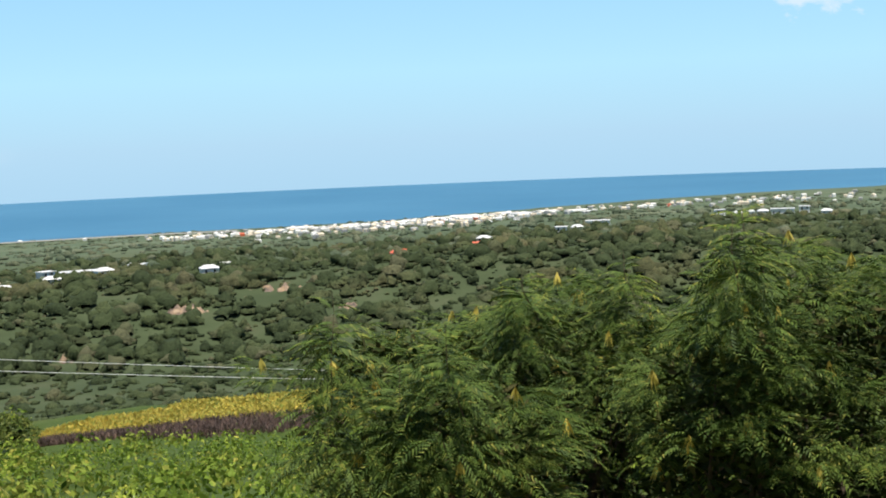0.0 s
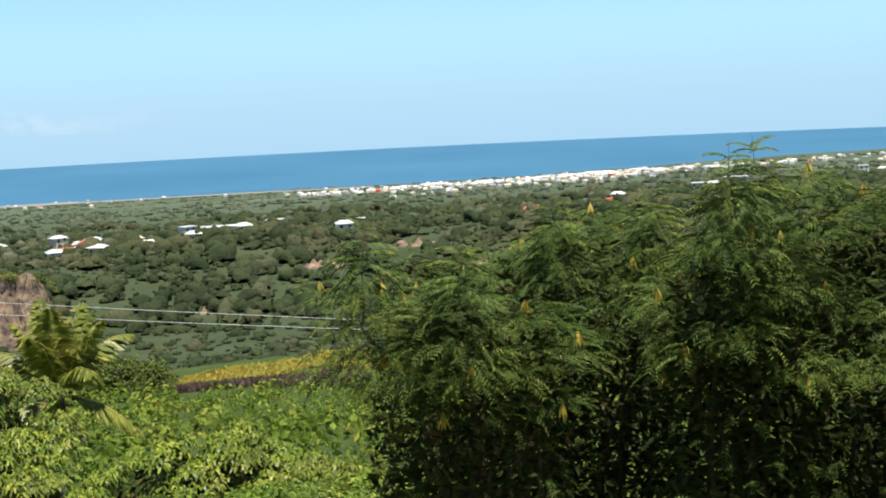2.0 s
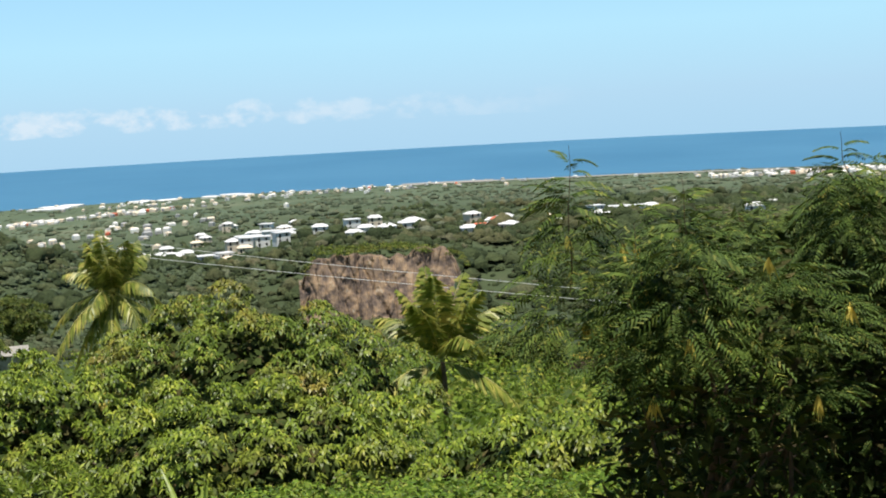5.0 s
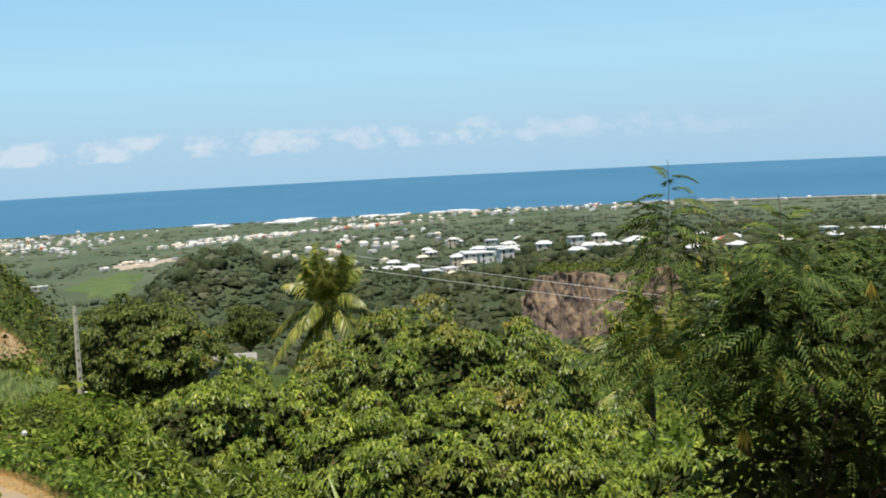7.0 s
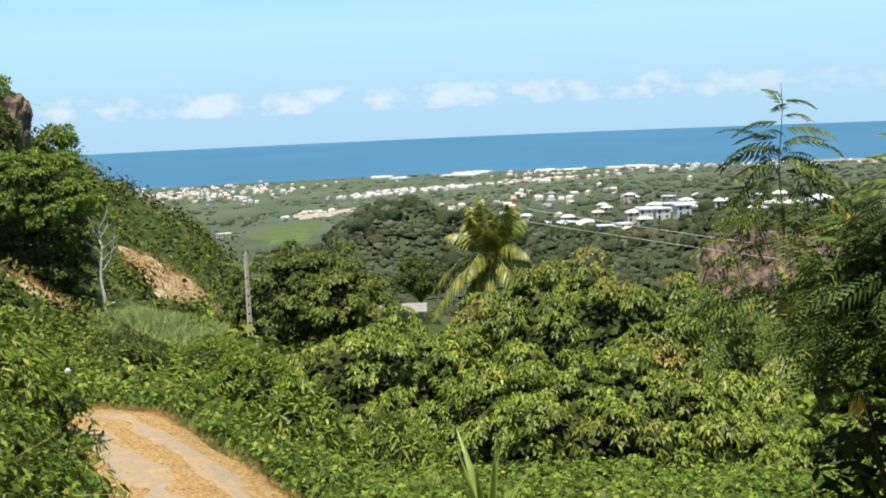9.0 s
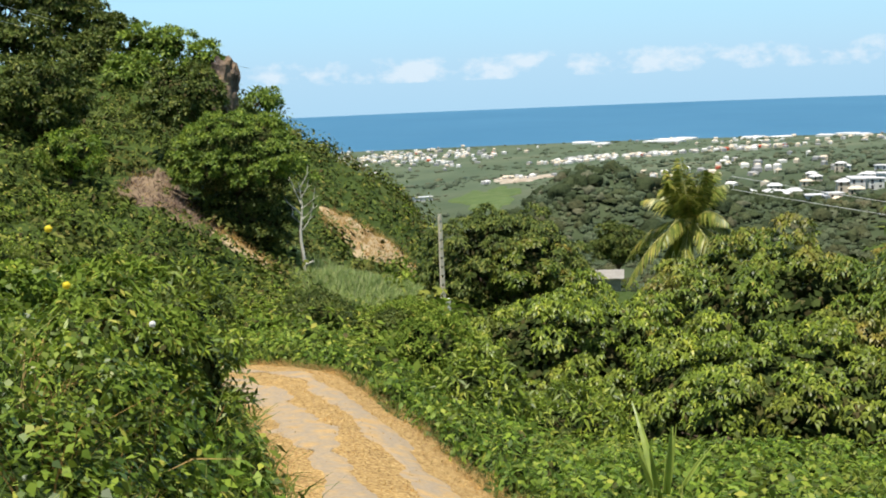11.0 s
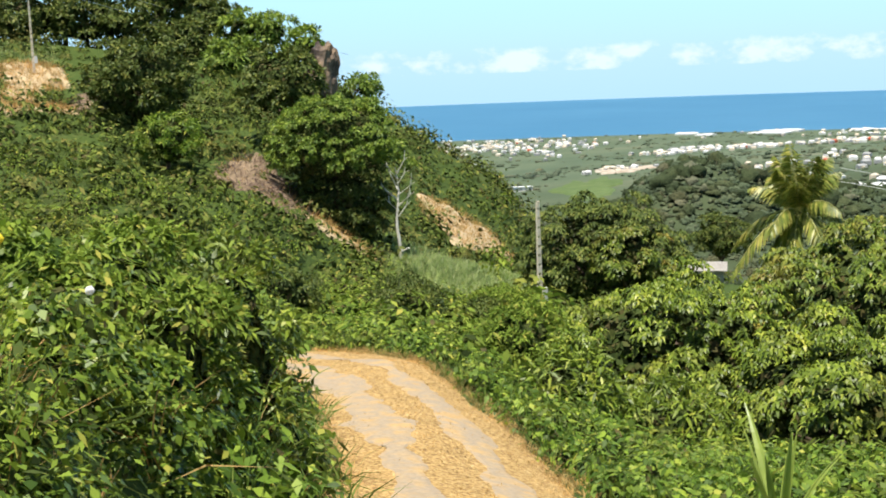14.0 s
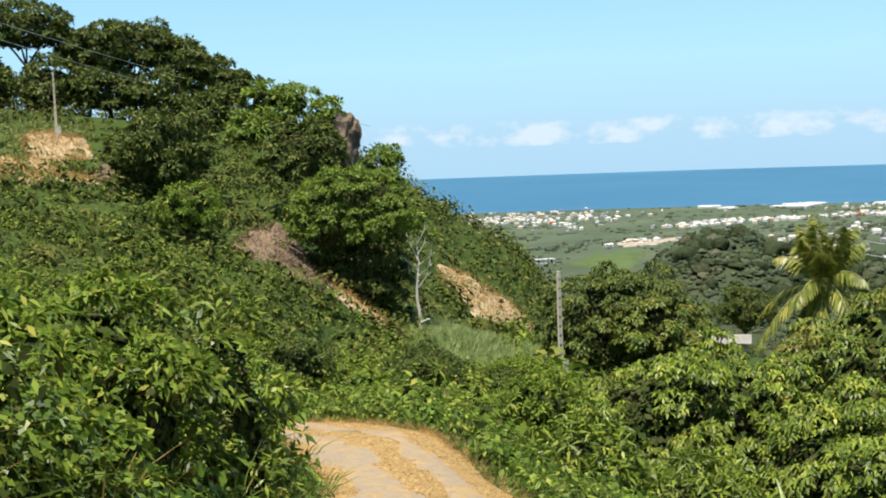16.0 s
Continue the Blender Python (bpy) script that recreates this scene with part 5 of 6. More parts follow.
leucaena("feathery leucaena shrub with an arching top shoot", (4.7, 10.7), -1.1, (0.9, 0.8, 1.2), 69, 130, sprigs=((4.42, 10.2, -0.5, 0.6),))
leucaena("tall feathery leucaena shrub reaching above the horizon", (7.9, 9.8), -0.5, (1.6, 1.6, 1.6), 65, 90, skirt=0.3)
leucaena("feathery leucaena shrub behind the front row", (4.9, 16.4), -1.8, (1.8, 1.6, 1.4), 66, 36, skirt=0.1)
leucaena("feathery leucaena shrub behind the front row", (7.6, 14.4), -1.25, (1.9, 1.7, 1.5), 67, 36, skirt=0.1)
leucaena("feathery leucaena shrub behind the front row", (9.8, 12.4), -1.1, (1.8, 1.7, 1.5), 68, 32, skirt=0.1)

# ---- hillside beside the track ----
DRY = ((55.0, 172, 1.4, 10), (56.3, 158, 1.4, 7), (54.2, 152, 0.9, 6), (57.6, 141, 0.9, 5), (55.8, 143, 0.7, 3.5), (52.9, 156, 0.8, 9), (46.0, 128, 1.7, 9), (44.9, 122, 1.2, 4), (42.4, 123, 1.9, 2.2), (37.2, 162, 2.1, 8), (58.3, 178, 0.8, 6))


def dry(a, r):
    inside = np.zeros(len(a), bool)
    for az, d, ra, rd in DRY:
        inside |= ((a - az) / ra) ** 2 + ((r - d) / rd) ** 2 < 1
    return inside


rng = np.random.RandomState(71)
x, y, a, r = sown(rng, 1900, (32, 64), (85, 225))
k = (~dry(a, r) | (rng.rand(len(a)) < np.where((a > 43) & (a < 53.5), 0.35, 0.15))) & ~((a > 34) & (a < 40.5) & (r < 138))
mounds_stuff("hill_scrub", "green scrub covering the steep hillside", "scrub", "hillscrub", x[k], y[k], (1.0 + 2.4 * rng.rand(k.sum()) ** 2.5) * np.interp(a[k], (40, 44), (1.35, 1.0)), rng, 30, 0.7, 0.32, 0.9, -0.2, False, core=0.9)
x, y, a, r = sown(rng, 1500, (36, 66), (22, 100), 0.8)
k = off_track(x, y, 2.8) & (~dry(a, r) | (rng.rand(len(a)) < 0.2)) & ~((a > 34) & (a < 40.5) & (r > 92))
mounds_stuff("slope_scrub", "tangled creepers and low scrub beside the track", "scrub", "scrub", x[k], y[k], (0.4 + 1.3 * rng.rand(k.sum()) ** 2.5) * np.interp(r[k], (22, 60), (0.7, 1.3)), rng, 32, 0.3, 0.16, 0.9, -0.05, False, core=0.9)
x, y, a, r = sown(rng, 750, (40, 62), (45, 120))
k = ~dry(a, r) & off_track(x, y, 2.8)
mounds_stuff("slope_bushes", "low green bushes on the slope above the track", "bushes", "scrub", x[k], y[k], 0.7 + 1.2 * rng.rand(k.sum()) ** 2, rng, 34, 0.34, 0.17, 1.0, -0.05, False, core=0.9)
x, y, a, r = sown(rng, 3900, (-4, 46), (10, 50), 0.8)
k = off_track(x, y, 2.0) & (r < np.interp(a, (4, 14, 22, 27, 32), (31, 31, 31, 36, 50)))
mounds_stuff("verge_weeds", "leafy green weeds on the verge below the track", "weeds", "vine", x[k], y[k], 0.25 + 0.45 * rng.rand(k.sum()) ** 1.6, rng, 37, 0.18, 0.10, 0.9, 0.25 * rng.rand(k.sum()) ** 2, False, core=0.75)
x, y, a, r = sown(rng, 3000, (0, 44), (11, 60))
k = off_track(x, y, 1.6) & (r < np.interp(a, (4, 14, 22, 27, 32), (20, 22, 25, 32, 60)))
tufts("verge_grass", "rank green grass on the verge", "grass", x[k], y[k], 0.75, rng, 8, 0.022, 0.55)
x, y, a, r = sown(rng, 420, (-13, 12), (88, 116))
clumps_stuff("field_edge_weeds", "tall weeds below the cane field", "weeds", "vine", x, y, rng.uniform(0.4, 1.1, len(x)), rng, 50, 0.34, 0.1, 1.0)
x, y, a, r = sown(rng, 330, (-50, 24), (4.5, 13))
k = off_track(x, y, 2.2)
mounds_stuff("roadside_weeds", "low green weeds along the edge of the track", "weeds", "vine", x[k], y[k], 0.15 + 0.3 * rng.rand(k.sum()) ** 1.6, rng, 80, 0.1, 0.05, 0.9, 0.0, False, core=0.75)
x, y, a, r = sown(rng, 900, (-178, 20), (2.4, 15), 0.7)
k = off_track(x, y, 2.3)
mounds_stuff("near_verge_weeds", "low green weeds on the slope beside the track", "weeds", "vine", x[k], y[k], 0.16 + 0.3 * rng.rand(k.sum()) ** 1.5, rng, 34, 0.13, 0.075, 0.8, -0.04, False, core=0.75)
x, y, a, r = sown(rng, 500, (-46, 4), (9, 60))
clumps_stuff("slope_weeds", "green weeds under the shrubs", "weeds", "scrub", x, y, rng.uniform(0.3, 0.7, len(x)), rng, 36, 0.3, 0.18, 0.8)
x, y, a, r = sown(rng, 1500, (-40, 36), (55, 212))
k = ~((a > -14.5) & (a < 3.0) & (r > 118) & (r < 238)) & ~((a > 24.3) & (a < 28.8) & (r > 110) & (r < 205))
clumps_stuff("lower_slope_scrub", "scrub and young trees on the lower slope", "scrub", "scrub", x[k], y[k], (rng.uniform(0.7, 2.2, len(x)) * np.where((a < 13) & (r < 118), 0.85, 1.0))[k], rng, 42, 0.29, 0.155, 1.0)
for az, d, ra, rd in DRY:
    n = int(ra * rd * 32)
    u, w = rng.rand(n) ** 0.5, rng.rand(n) * 6.28
    x, y = spot(az + ra * u * np.cos(w), d + rd * u * np.sin(w))
    if 43.5 < az < 54:
        bare_patch("litter_ground", "bare brown earth and leaf litter on the hillside", "litter", az, d, ra * 0.9, rd * 0.9)
        tufts("dead_brush", "grey-brown dead brush and stalks on the bare earth", "burnt", x[::2], y[::2], 1.0, rng, 9, 0.05, 0.8, "dead brush")
        tufts("dry_grass", "straw-coloured dead grass on the bare earth", "drygrass", x[1::6], y[1::6], 0.8, rng, 8, 0.04, 0.6)
        continue
    bare_patch("dry_ground", "bare dry golden ground on the hillside", "dryslope", az, d, ra * 0.9, rd * 0.9)
    tufts("dry_grass", "golden dry grass on the bare hillside", "drygrass", x, y, 1.1, rng, 8, 0.05, 0.45)

x, y, a, r = sown(rng, 800, (54.0, 61.0), (150, 196))
k = ~dry(a, r)
tufts("hill_grass", "yellowish green long grass on the hillside", "reed", x[k], y[k], 1.1, rng, 9, 0.08, 0.4)

# ---- creepers over the bank ----
rng = np.random.RandomState(77)
i = rng.randint(24, len(LINE) - 40, 1450)
u = 2.65 + 9.4 * rng.rand(1450) ** 1.3
x, y = LINE[i, 0] - ACROSS[i, 0] * u, LINE[i, 1] - ACROSS[i, 1] * u
r, a = polar(x, y)
k = (r > 2.4) & (r < 24) & (a > 24) & (a < 130) & (beside_track(x, y) > 1.95)
i = (wave(x, y, 3.0, 78) * 4 + rng.rand(len(k)) * 1.6 + 0.7).clip(0, 2.99).astype(int)
hi = 0.95 * np.clip(wave(x, y, 2.1, 79) * 2.0 + 0.1, 0, 1) ** 1.3 + 0.12 * rng.rand(len(k))
for q, (name, label, cat, mat, length, width, broad, each) in enumerate((
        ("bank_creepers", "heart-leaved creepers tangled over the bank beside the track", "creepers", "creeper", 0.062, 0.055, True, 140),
        ("bank_shrubs", "small-leaved green shrubs among the creepers of the bank", "shrubs", "scrub", 0.085, 0.035, False, 110),
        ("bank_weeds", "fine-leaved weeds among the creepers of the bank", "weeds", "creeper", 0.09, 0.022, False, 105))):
    m = k & (i == q)
    mounds_stuff(name, label, cat, mat, x[m], y[m], 0.17 + 0.55 * rng.rand(m.sum()) ** 1.8, rng, each, length, width, 1.0, hi[m], broad, core=0.7)
k &= rng.rand(len(k)) < 0.17
tufts("dry_stalks", "dry brown stalks among the creepers", "drygrass", x[k], y[k], 0.7, rng, 8, 0.012, 0.3, "dry stalks")
i = rng.randint(10, 170, 700)
u = 2.1 + 1.5 * rng.rand(700)
x, y = LINE[i, 0] - ACROSS[i, 0] * u, LINE[i, 1] - ACROSS[i, 1] * u
r, a = polar(x, y)
k = (r > 1.9) & (r < 22) & (a > 15) & (a < 150) & (beside_track(x, y) > 1.7)
m = k & (rng.rand(len(k)) < 0.6)
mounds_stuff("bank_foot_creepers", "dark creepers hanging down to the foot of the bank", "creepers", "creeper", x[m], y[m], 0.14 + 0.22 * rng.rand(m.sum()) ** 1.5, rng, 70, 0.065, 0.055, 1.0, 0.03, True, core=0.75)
m = k & ~m
mounds_stuff("bank_foot_weeds", "fine dark weeds at the foot of the bank", "weeds", "scrub", x[m], y[m], 0.14 + 0.24 * rng.rand(m.sum()) ** 1.5, rng, 110, 0.09, 0.022, 1.1, 0.03, False, core=0.75)
k &= rng.rand(len(k)) < 0.22
tufts("dry_stalks", "straw-coloured dead stalks at the foot of the bank", "drygrass", x[k], y[k], 0.42, rng, 9, 0.010, 0.5, "dry stalks")
i = rng.randint(24, len(LINE) - 40, 420)
u = 2.3 + 3.2 * rng.rand(420) ** 1.3
x, y = LINE[i, 0] - ACROSS[i, 0] * u, LINE[i, 1] - ACROSS[i, 1] * u
r, a = polar(x, y)
k = (r > 2.4) & (r < 22) & (a > 24) & (a < 130) & (beside_track(x, y) > 2.0) & (wave(x, y, 1.7, 80) > 0.0)
tufts("bank_grass", "rank green grass growing through the creepers of the bank", "grass", x[k], y[k], 0.85, rng, 22, 0.012, 0.45)
k &= wave(x, y, 1.3, 81) > 0.1
tufts("dead_stalks", "tangled dead brown stalks hanging in the creepers", "drygrass", x[k], y[k], 0.8, rng, 26, 0.008, 0.6, "dry stalks")
for q, (bx, by, top, rad, mat, length, width, words) in enumerate((
        (-8.4, 15.7, -3.3, 0.6, "mango_bright", 0.15, 0.045, "leafy shrub with narrow glossy leaves at the bend of the track"),
        (-6.8, 13.1, -2.75, 0.8, "scrub", 0.10, 0.045, "bushy small-leaved shrub standing out of the creepers"),
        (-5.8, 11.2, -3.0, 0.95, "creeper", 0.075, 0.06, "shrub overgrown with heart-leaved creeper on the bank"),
        (-7.4, 12.0, -2.6, 0.95, "vine", 0.085, 0.055, "shrub overgrown with bright creeper on the bank"),
        (-7.9, 14.2, -3.1, 0.7, "tree_dark", 0.10, 0.04, "dark small-leaved shrub among the creepers"),
        (-6.6, 9.9, -2.8, 0.95, "mango_bright", 0.13, 0.04, "shrub with long drooping green leaves on the bank"),
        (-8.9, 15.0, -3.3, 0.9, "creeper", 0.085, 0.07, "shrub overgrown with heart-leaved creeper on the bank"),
        (-10.5, 17.2, -4.3, 1.1, "tree_round", 0.15, 0.06, "broad green shrub above the bend of the track"))):
    tree("bank_shrub", words, mat, (bx, by), top, (rad * 1.2, rad * 1.2, 0.85 * (top - float(ground(bx, by)))), 170 + q, 7, length, width, 0.6, 0.04, "shrub", group="shrubs on the bank beside the track", low=-0.15, clump=0.3 if rad < 1 else 0.42)


def flower(label, mat, at, size):
    bm = bmesh.new()
    rim = [bm.verts.new((size * math.cos(a) * (1 + 0.12 * (q % 2)), size * math.sin(a) * (1 + 0.12 * (q % 2)), 0)) for q, a in enumerate(np.linspace(0, 6.28, 11)[:-1])]
    throat = [bm.verts.new((size * 0.25 * math.cos(a), size * 0.25 * math.sin(a), -size * 0.7)) for a in np.linspace(0, 6.28, 11)[:-1]]
    for q in range(10):
        bm.faces.new((rim[q], rim[(q + 1) % 10], throat[(q + 1) % 10], throat[q]))
    bm.faces.new(throat[::-1])
    m = look(at, (1.5, 5.5, -0.5)) @ pose(0, 0, 0, 180, 0, 0) @ pose(0, 0, 0, 180, 0, 0)
    tagged(part("flower", bm, M[mat], None, "", m), label, "flower", "bindweed flowers")


flower("open white bindweed flower among creepers", "petal_w", (-2.35, 9.5, -2.46), 0.017)
for p in ((-3.6, 9.9, -2.05), (-3.75, 9.4, -1.9), (-3.3, 9.75, -2.35)):
    flower("yellow flower among creepers on the bank", "petal_y", p, 0.022)

# single shrubs that stand out of the creepers
rng = np.random.RandomState(80)
WS = "wild shrubs on the slope beside the track"
for q in range(26):
    if q < 17:
        az, d = rng.uniform(38, 58), rng.uniform(26, 80)
    else:
        az, d = rng.uniform(28, 37), rng.uniform(24, 58)
    x, y = spot(az, d)
    if not off_track(np.array([x]), np.array([y]), 4.0)[0]:
        continue
    s = rng.uniform(0.7, 1.3) * (1 + d / 90)
    fine = q % 3
    mat_, what = (("tree_dark", "dark green wild shrub with small leaves"), ("mango_bright", "fresh green wild shrub among creepers"), ("scrub", "low green wild shrub among creepers"))[fine]
    tree("wild_shrub", what, mat_, (float(x), float(y)), float(ground(x, y)) + s * rng.uniform(1.0, 1.7), (s, s, s * 0.85), 300 + q, 8, 0.2 + 0.1 * (fine == 1), 0.07, 0.5, 0.05, "shrub", WS, -0.6, 0.5)

# weeds creeping over the outer edge where the track steepens
rng = np.random.RandomState(92)
i, o = rng.randint(70, 96, 130), rng.uniform(1.1, 2.3, 130)
mounds_stuff("edge_weeds", "low green weeds creeping over the edge of the track", "weeds", "vine", LINE[i, 0] + ACROSS[i, 0] * o, LINE[i, 1] + ACROSS[i, 1] * o, 0.15 + 0.25 * rng.rand(130), rng, 80, 0.1, 0.05, 0.9, 0.0, False, core=0.75)

HT = "trees on the hillside"
tree("round_tree", "rounded broad-leaved tree with deep shade beneath", "tree_round", (-86.0, 100.5), -4.6, (6.6, 6.2, 5.4), 81, 9, 0.36, 0.17, 0.5, 0.4, group=HT, low=-0.3, clump=0.62)
tree("shade_bush", "dense dark bush in the shade under the round tree", "tree_dark", (-85.6, 100.6), -10.8, (5.6, 4.6, 4.6), 85, 8, 0.5, 0.2, 0.4, 0.2, "bush", group=HT, low=-0.9, clump=1.1)
tree("hill_tree", "dark spreading hillside tree with a leaning trunk", "tree_dark", (-98.5, 106), 0.6, (4.7, 4.6, 4.4), 82, 9, 0.6, 0.24, 0.4, 0.35, group=HT, low=-0.75, clump=1.1)
tree("hill_tree", "dark dense hillside tree", "tree_dark", (-110, 96.5), 2.0, (5.6, 5.4, 5.2), 83, 9, 0.6, 0.24, 0.4, 0.4, group=HT, low=-0.85, clump=1.1)
tree("hill_bush_tree", "small bright green hillside tree", "vine", (-95.5, 88), -5.2, (3.3, 3.2, 3.1), 84, 9, 0.5, 0.16, 0.55, 0.25, group=HT, low=-0.9, clump=0.9)
for k, (az, d, top, rx, rz) in enumerate(((59.4, 214, 17, 6, 4.5), (56.0, 213, 20.4, 7.4, 5), (53.7, 214, 16.2, 5.5, 4.5), (51.8, 210, 17.4, 8.6, 5.4), (49.6, 206, 13.8, 6.4, 4.8), (47.9, 205, 9.5, 5, 4), (46.4, 196, 6.6, 3.6, 3.6), (45.2, 194, 6.4, 3.4, 3.4), (43.9, 190, 3.9, 3.2, 3.0), (41.3, 196, -3.0, 2.6, 2.4), (57.8, 205, 12, 6, 5), (55.2, 206, 11.5, 6, 5), (52.8, 206, 10.5, 6, 4.5), (50.6, 202, 9, 5.5, 4.5), (48.6, 198, 6, 5, 4), (46.8, 186, 2.5, 4, 3.5), (44.8, 182, 0, 4, 3.5))):
    p = spot(az, d)
    tree("ridge_tree", "tall dark tree on the hill crest" if k < 6 else "green bushy tree on the hill crest", "tree_dark" if k < 6 or 9 < k < 15 else "tree_round", (float(p[0]), float(p[1])), top, (rx, rx, rz), 90 + k, 9, 0.8, 0.32, 0.3, 0.35, group=HT, low=-0.45 if k < 6 else -0.9, clump=1.4)


def outcrop(at, size, seed):
    rng = np.random.RandomState(seed)
    x, y = at
    bm = bmesh.new()
    bmesh.ops.create_icosphere(bm, subdivisions=4, radius=1.0)
    for v in bm.verts:
        q = v.co / (v.co.x ** 4 + v.co.y ** 4 + v.co.z ** 4) ** 0.25
        k = 1 + 0.2 * noise.noise(q * 1.7) + 0.12 * noise.cell(q * 2.6) + 0.1 * noise.noise(q * 6)
        v.co = Vector((q.x * size[0], q.y * size[1], q.z * size[2])) * k
    tagged(part("rock_outcrop", bm, M["rock"], None, "", pose(x, y, float(ground(x, y)) + size[2] * 0.85)), "brown rock outcrop standing out of the hill crest", "rock")


p = spot(43.1, 186)
outcrop((float(p[0]), float(p[1])), (1.9, 1.8, 3.9), 3)


def dead_tree(at, h):
    x, y = at
    z = float(ground(x, y))
    t = thing("dead_tree", "bleached leafless dead tree at the edge of the slope", "dead tree", (x, y, z))
    rng = np.random.RandomState(7)
    bm = bmesh.new()
    pts = [(0.12 * math.sin(k * 1.3), 0.1 * math.cos(k), h * k / 8 - 0.4 * (k == 0)) for k in range(9)]
    tube(bm, pts, [0.19 - 0.018 * k for k in range(9)], 8)
    part("trunk", bm, M["deadwood"], t)
    for k in range(9):
        bm = bmesh.new()
        u = 0.5 + 0.055 * k
        s = -1 if k % 2 else 1
        p = np.array([0.1, 0, h * u])
        q = p + (s * rng.uniform(0.7, 1.5), rng.uniform(-0.5, 0.5), rng.uniform(0.7, 1.6))
        e = q + (s * rng.uniform(-0.1, 0.5), 0, rng.uniform(0.6, 1.2))
        tube(bm, [p, q, e], [0.075, 0.05, 0.015], 6)
        tube(bm, [q, q + (s * 0.5, 0.1, 0.35)], [0.03, 0.01], 5)
        part("branch", bm, M["deadwood"], t)
    bm = bmesh.new()
    tube(bm, [(0.0, 0, 1.2), (1.2, 0, 1.7)], [0.10, 0.08], 6)
    part("branch", bm, M["deadwood"], t)


dead_tree((-78.7, 101.0), 9.3)


def strap_plant(label, at, leaves, seed, size):
    rng = np.random.RandomState(seed)
    x, y = at
    z = float(ground(x, y))
    t = thing("strap_leaved_plant", label, "plant", (x, y, z))
    for k in range(leaves):
        a = 6.28 * k * 0.381966 + rng.uniform(-0.3, 0.3)
        spread = rng.uniform(0.1, 0.5)
        L = size * rng.uniform(0.75, 1.1)
        bm = bmesh.new()
        rows = []
        for i in range(9):
            u = i / 8
            w = 0.036 * size * math.sin(math.pi * min(0.98, 0.2 + 0.8 * u)) ** 0.8 + 0.002
            out = spread * L * (u + 0.35 * u * u)
            up = L * (u - 0.28 * spread * u ** 3)
            c = Vector((math.cos(a) * out, math.sin(a) * out, up))
            s = Vector((-math.sin(a), math.cos(a), 0))
            fold = Vector((math.cos(a), math.sin(a), 0)) * w * 0.5
            rows.append([bm.verts.new(c - s * w + fold), bm.verts.new(c), bm.verts.new(c + s * w + fold)])
        for r0, r1 in zip(rows, rows[1:]):
            bm.faces.new((r0[0], r0[1], r1[1], r1[0]))
            bm.faces.new((r0[1], r0[2], r1[2], r1[1]))
        part("leaf", bm, M["strap"], t)


strap_plant("young plant with upright yellow-green strap leaves", (-4.45, 20.3), 9, 3, 1.55)
strap_plant("strap-leaved plant under the feathery shrub", (1.9, 13.2), 4, 4, 1.5)
strap_plant("strap-leaved plant at the foot of the shrubs", (4.6, 10.6), 6, 5, 1.1)


# ---- yellow cane field on the lower slope ----
rng = np.random.RandomState(55)
n = 4400
a = rng.uniform(-14, 2.7, n)
r = 159 + (np.interp(a, (-14, -5, -3, 2.7), (236, 220, 192, 164)) - 159) * rng.rand(n)
x, y = spot(a, r)
tufts("cane_field", "yellowing sugar cane field on the lower slope", "cane", x, y, 0.9, rng, 7, 0.3, 0.6, "cane field")
n = 2200
a = rng.uniform(-14, 2.7, n)
r = 159 - np.interp(a, (-3, 2.7), (24, 12)) * rng.rand(n)
x, y = spot(a, r)
tufts("cane_stubble", "purplish brown standing stalks beside the cane field", "burnt", x, y, 1.1, rng, 9, 0.10, 0.25, "cane field")
x, y, a, r = sown(rng, 2200, (33.8, 40.6), (90, 138))
tufts("tall_grass", "pale green tall grass around the pole", "reed", x, y, 1.3, rng, 9, 0.07, 0.3)

# ---- pole, wires, shed ----
def utility_pole(label, at, top, girth, turn=70):
    x, y = at
    z = float(ground(x, y))
    t = thing("utility_pole", label, "utility pole", (x, y, z), turn, group="utility poles")
    h = top - z
    bm = bmesh.new()
    # two legs joined by rungs, as cast concrete poles are
    for s in (-1, 1):
        for a, b in ((0, 1),):
            tube(bm, [(s * girth, 0, -0.5), (s * girth * 0.55, 0, h)], [girth * 0.45, girth * 0.35], 6)
    part("shaft", bm, M["polewood"], t)
    n = 13
    for k in range(n):
        bm = bmesh.new()
        zz = h * (k + 0.6) / n
        w = girth * (1 - 0.45 * zz / h)
        box(bm, -w, -girth * 0.38, zz, w, girth * 0.38, zz + h / n * 0.72)
        part("rung", bm, M["polewood"], t)
    bm = bmesh.new()
    box(bm, girth * 0.9, -0.15, 1.6, girth * 0.9 + 0.38, 0.15, 2.5)
    part("meter_box", bm, M["wall"], t)
    return t


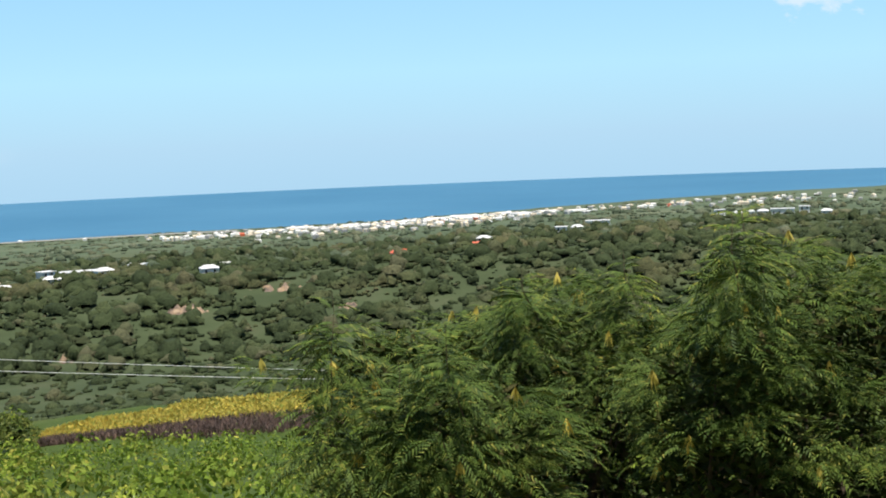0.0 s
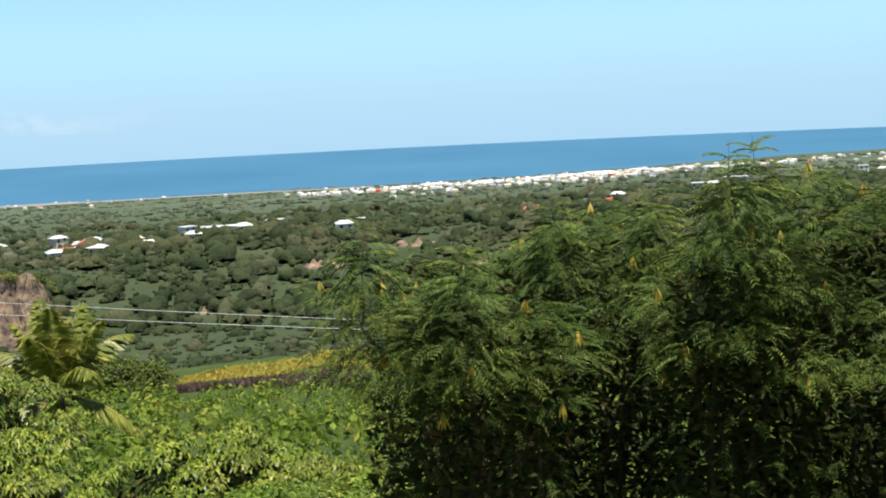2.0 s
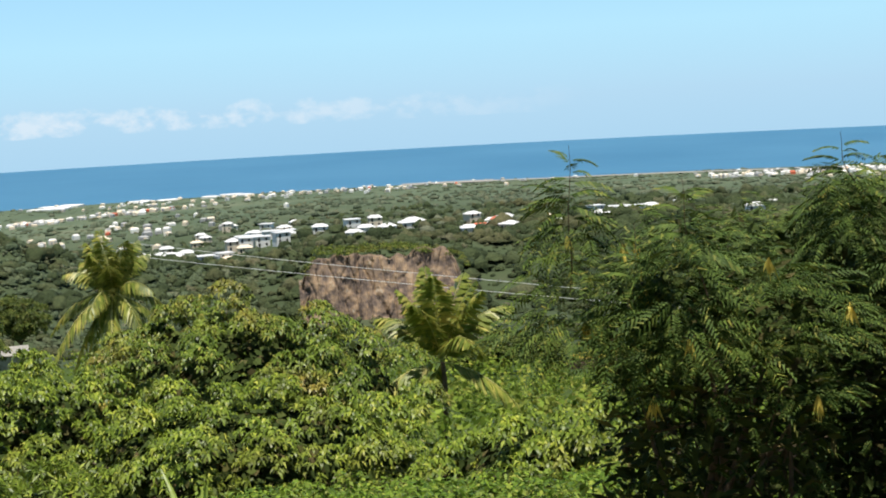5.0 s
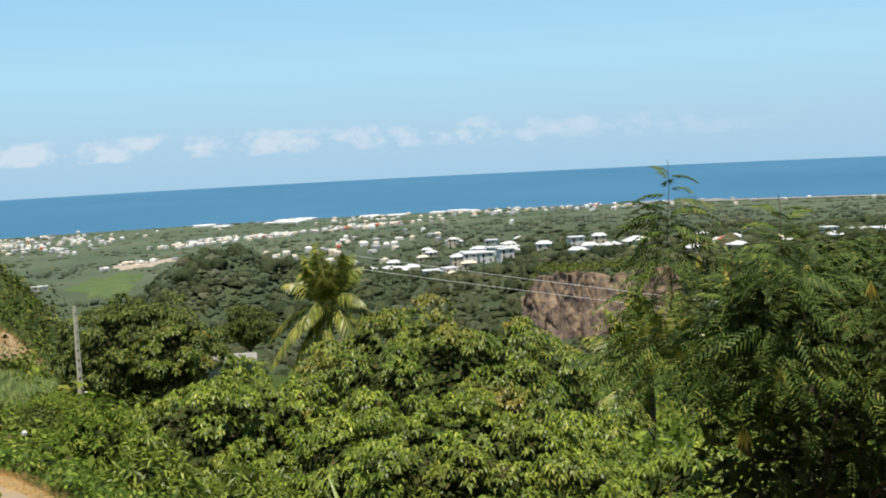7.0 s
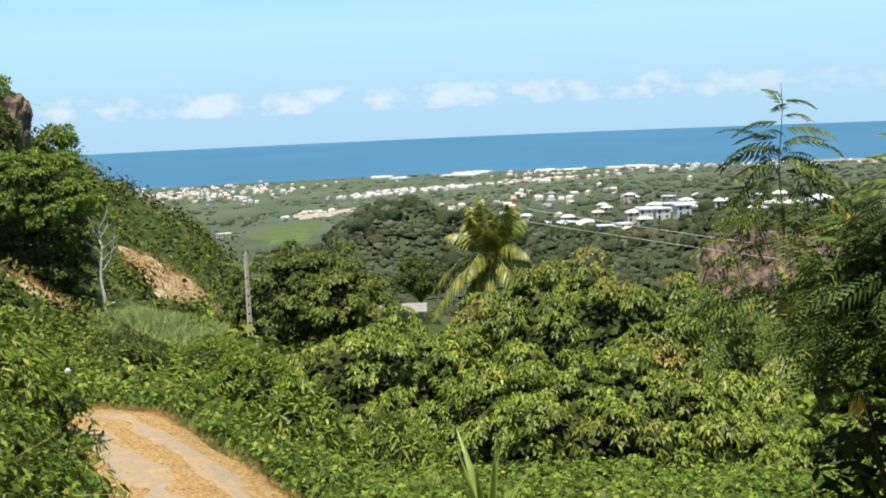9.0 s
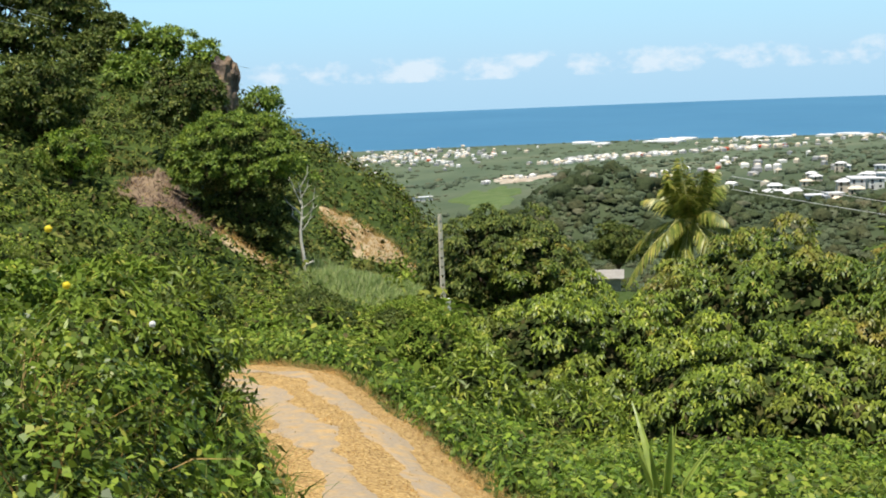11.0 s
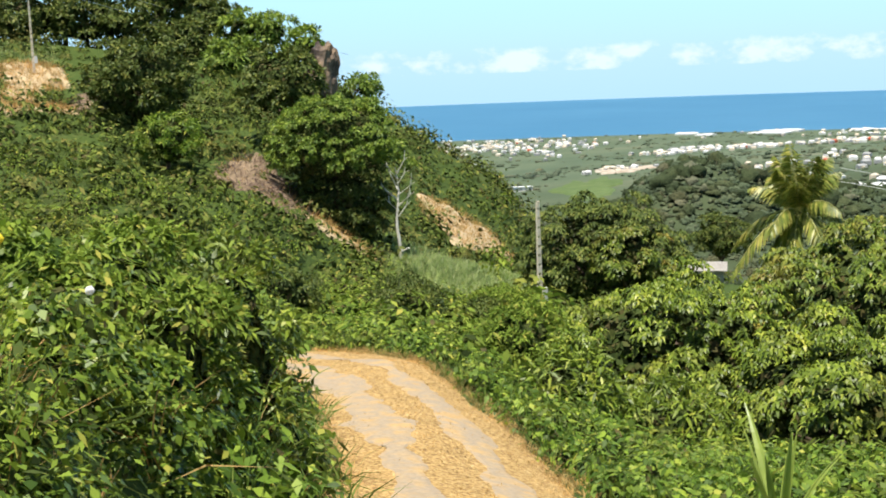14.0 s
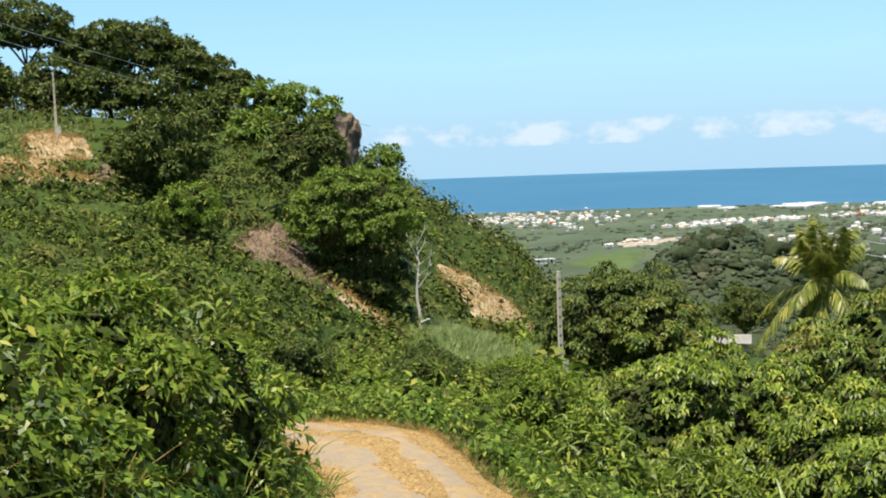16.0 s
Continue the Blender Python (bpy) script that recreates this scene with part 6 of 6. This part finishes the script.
utility_pole("weathered slotted concrete utility pole on the verge", (-48.9, 80.7), -11.7, 0.18)
p = spot(54.9, 172)
utility_pole("thin pale utility pole on the hill", (float(p[0]), float(p[1])), 7.2, 0.12)


def wire(a, b, sag, label, girth=0.06):
    bm = bmesh.new()
    u = np.linspace(0, 1, 25)
    pts = [tuple(np.array(a) * (1 - t) + np.array(b) * t - np.array([0, 0, sag * 4 * t * (1 - t)])) for t in u]
    tube(bm, pts, [girth] * 25, 4)
    tagged(part("overhead_wire", bm, M["wire"]), label, "wire", "overhead wires")


def high(az, el, d, eye=-0.6):
    """A point up in the air, by bearing, height angle and distance."""
    x, y = spot(az, d)
    return (float(x), float(y), eye + d * math.tan(radians(el)))


def shed(at, turn):
    x, y = at
    z = float(ground(x, y))
    t = thing("shed", "low shed with a weathered pale tin roof", "shed", (x, y, z), turn)
    bm = bmesh.new()
    box(bm, -3.2, -2.2, -0.5, 3.2, 2.2, 2.3)
    part("wall", bm, M["tin"], t)
    for k in range(9):
        bm = bmesh.new()
        x0 = -3.7 + 7.4 * k / 9
        v = [bm.verts.new(p) for p in ((x0, -2.8, 2.2), (x0 + 0.85, -2.8, 2.2), (x0 + 0.85, 2.8, 2.6), (x0, 2.8, 2.6), (x0, -2.8, 2.32), (x0 + 0.85, -2.8, 2.32), (x0 + 0.85, 2.8, 2.72), (x0, 2.8, 2.72))]
        for f in ((3, 2, 1, 0), (4, 5, 6, 7), (0, 1, 5, 4), (1, 2, 6, 5), (2, 3, 7, 6), (3, 0, 4, 7)):
            bm.faces.new([v[i] for i in f])
        part("roof_sheet", bm, M["tin"], t, m=pose(0, 0, 0.02 * (k % 2)))


shed((-84.4, 173.0), 26)
wire(high(21.5, -5.3, 300), high(-10, -9.8, 190), 0.6, "pale overhead wire sagging across the ravine")
wire(high(21.5, -5.85, 300), high(-10, -10.2, 190), 0.6, "pale overhead wire sagging across the ravine")
wire(high(60, 6.2, 170, -1.9), high(42.0, 0.4, 235, -1.9), 0.8, "thin overhead wire above the hill trees", 0.03)
wire(high(60, 5.5, 170, -1.9), high(44.0, 0.5, 230, -1.9), 0.8, "thin overhead wire above the hill trees", 0.03)
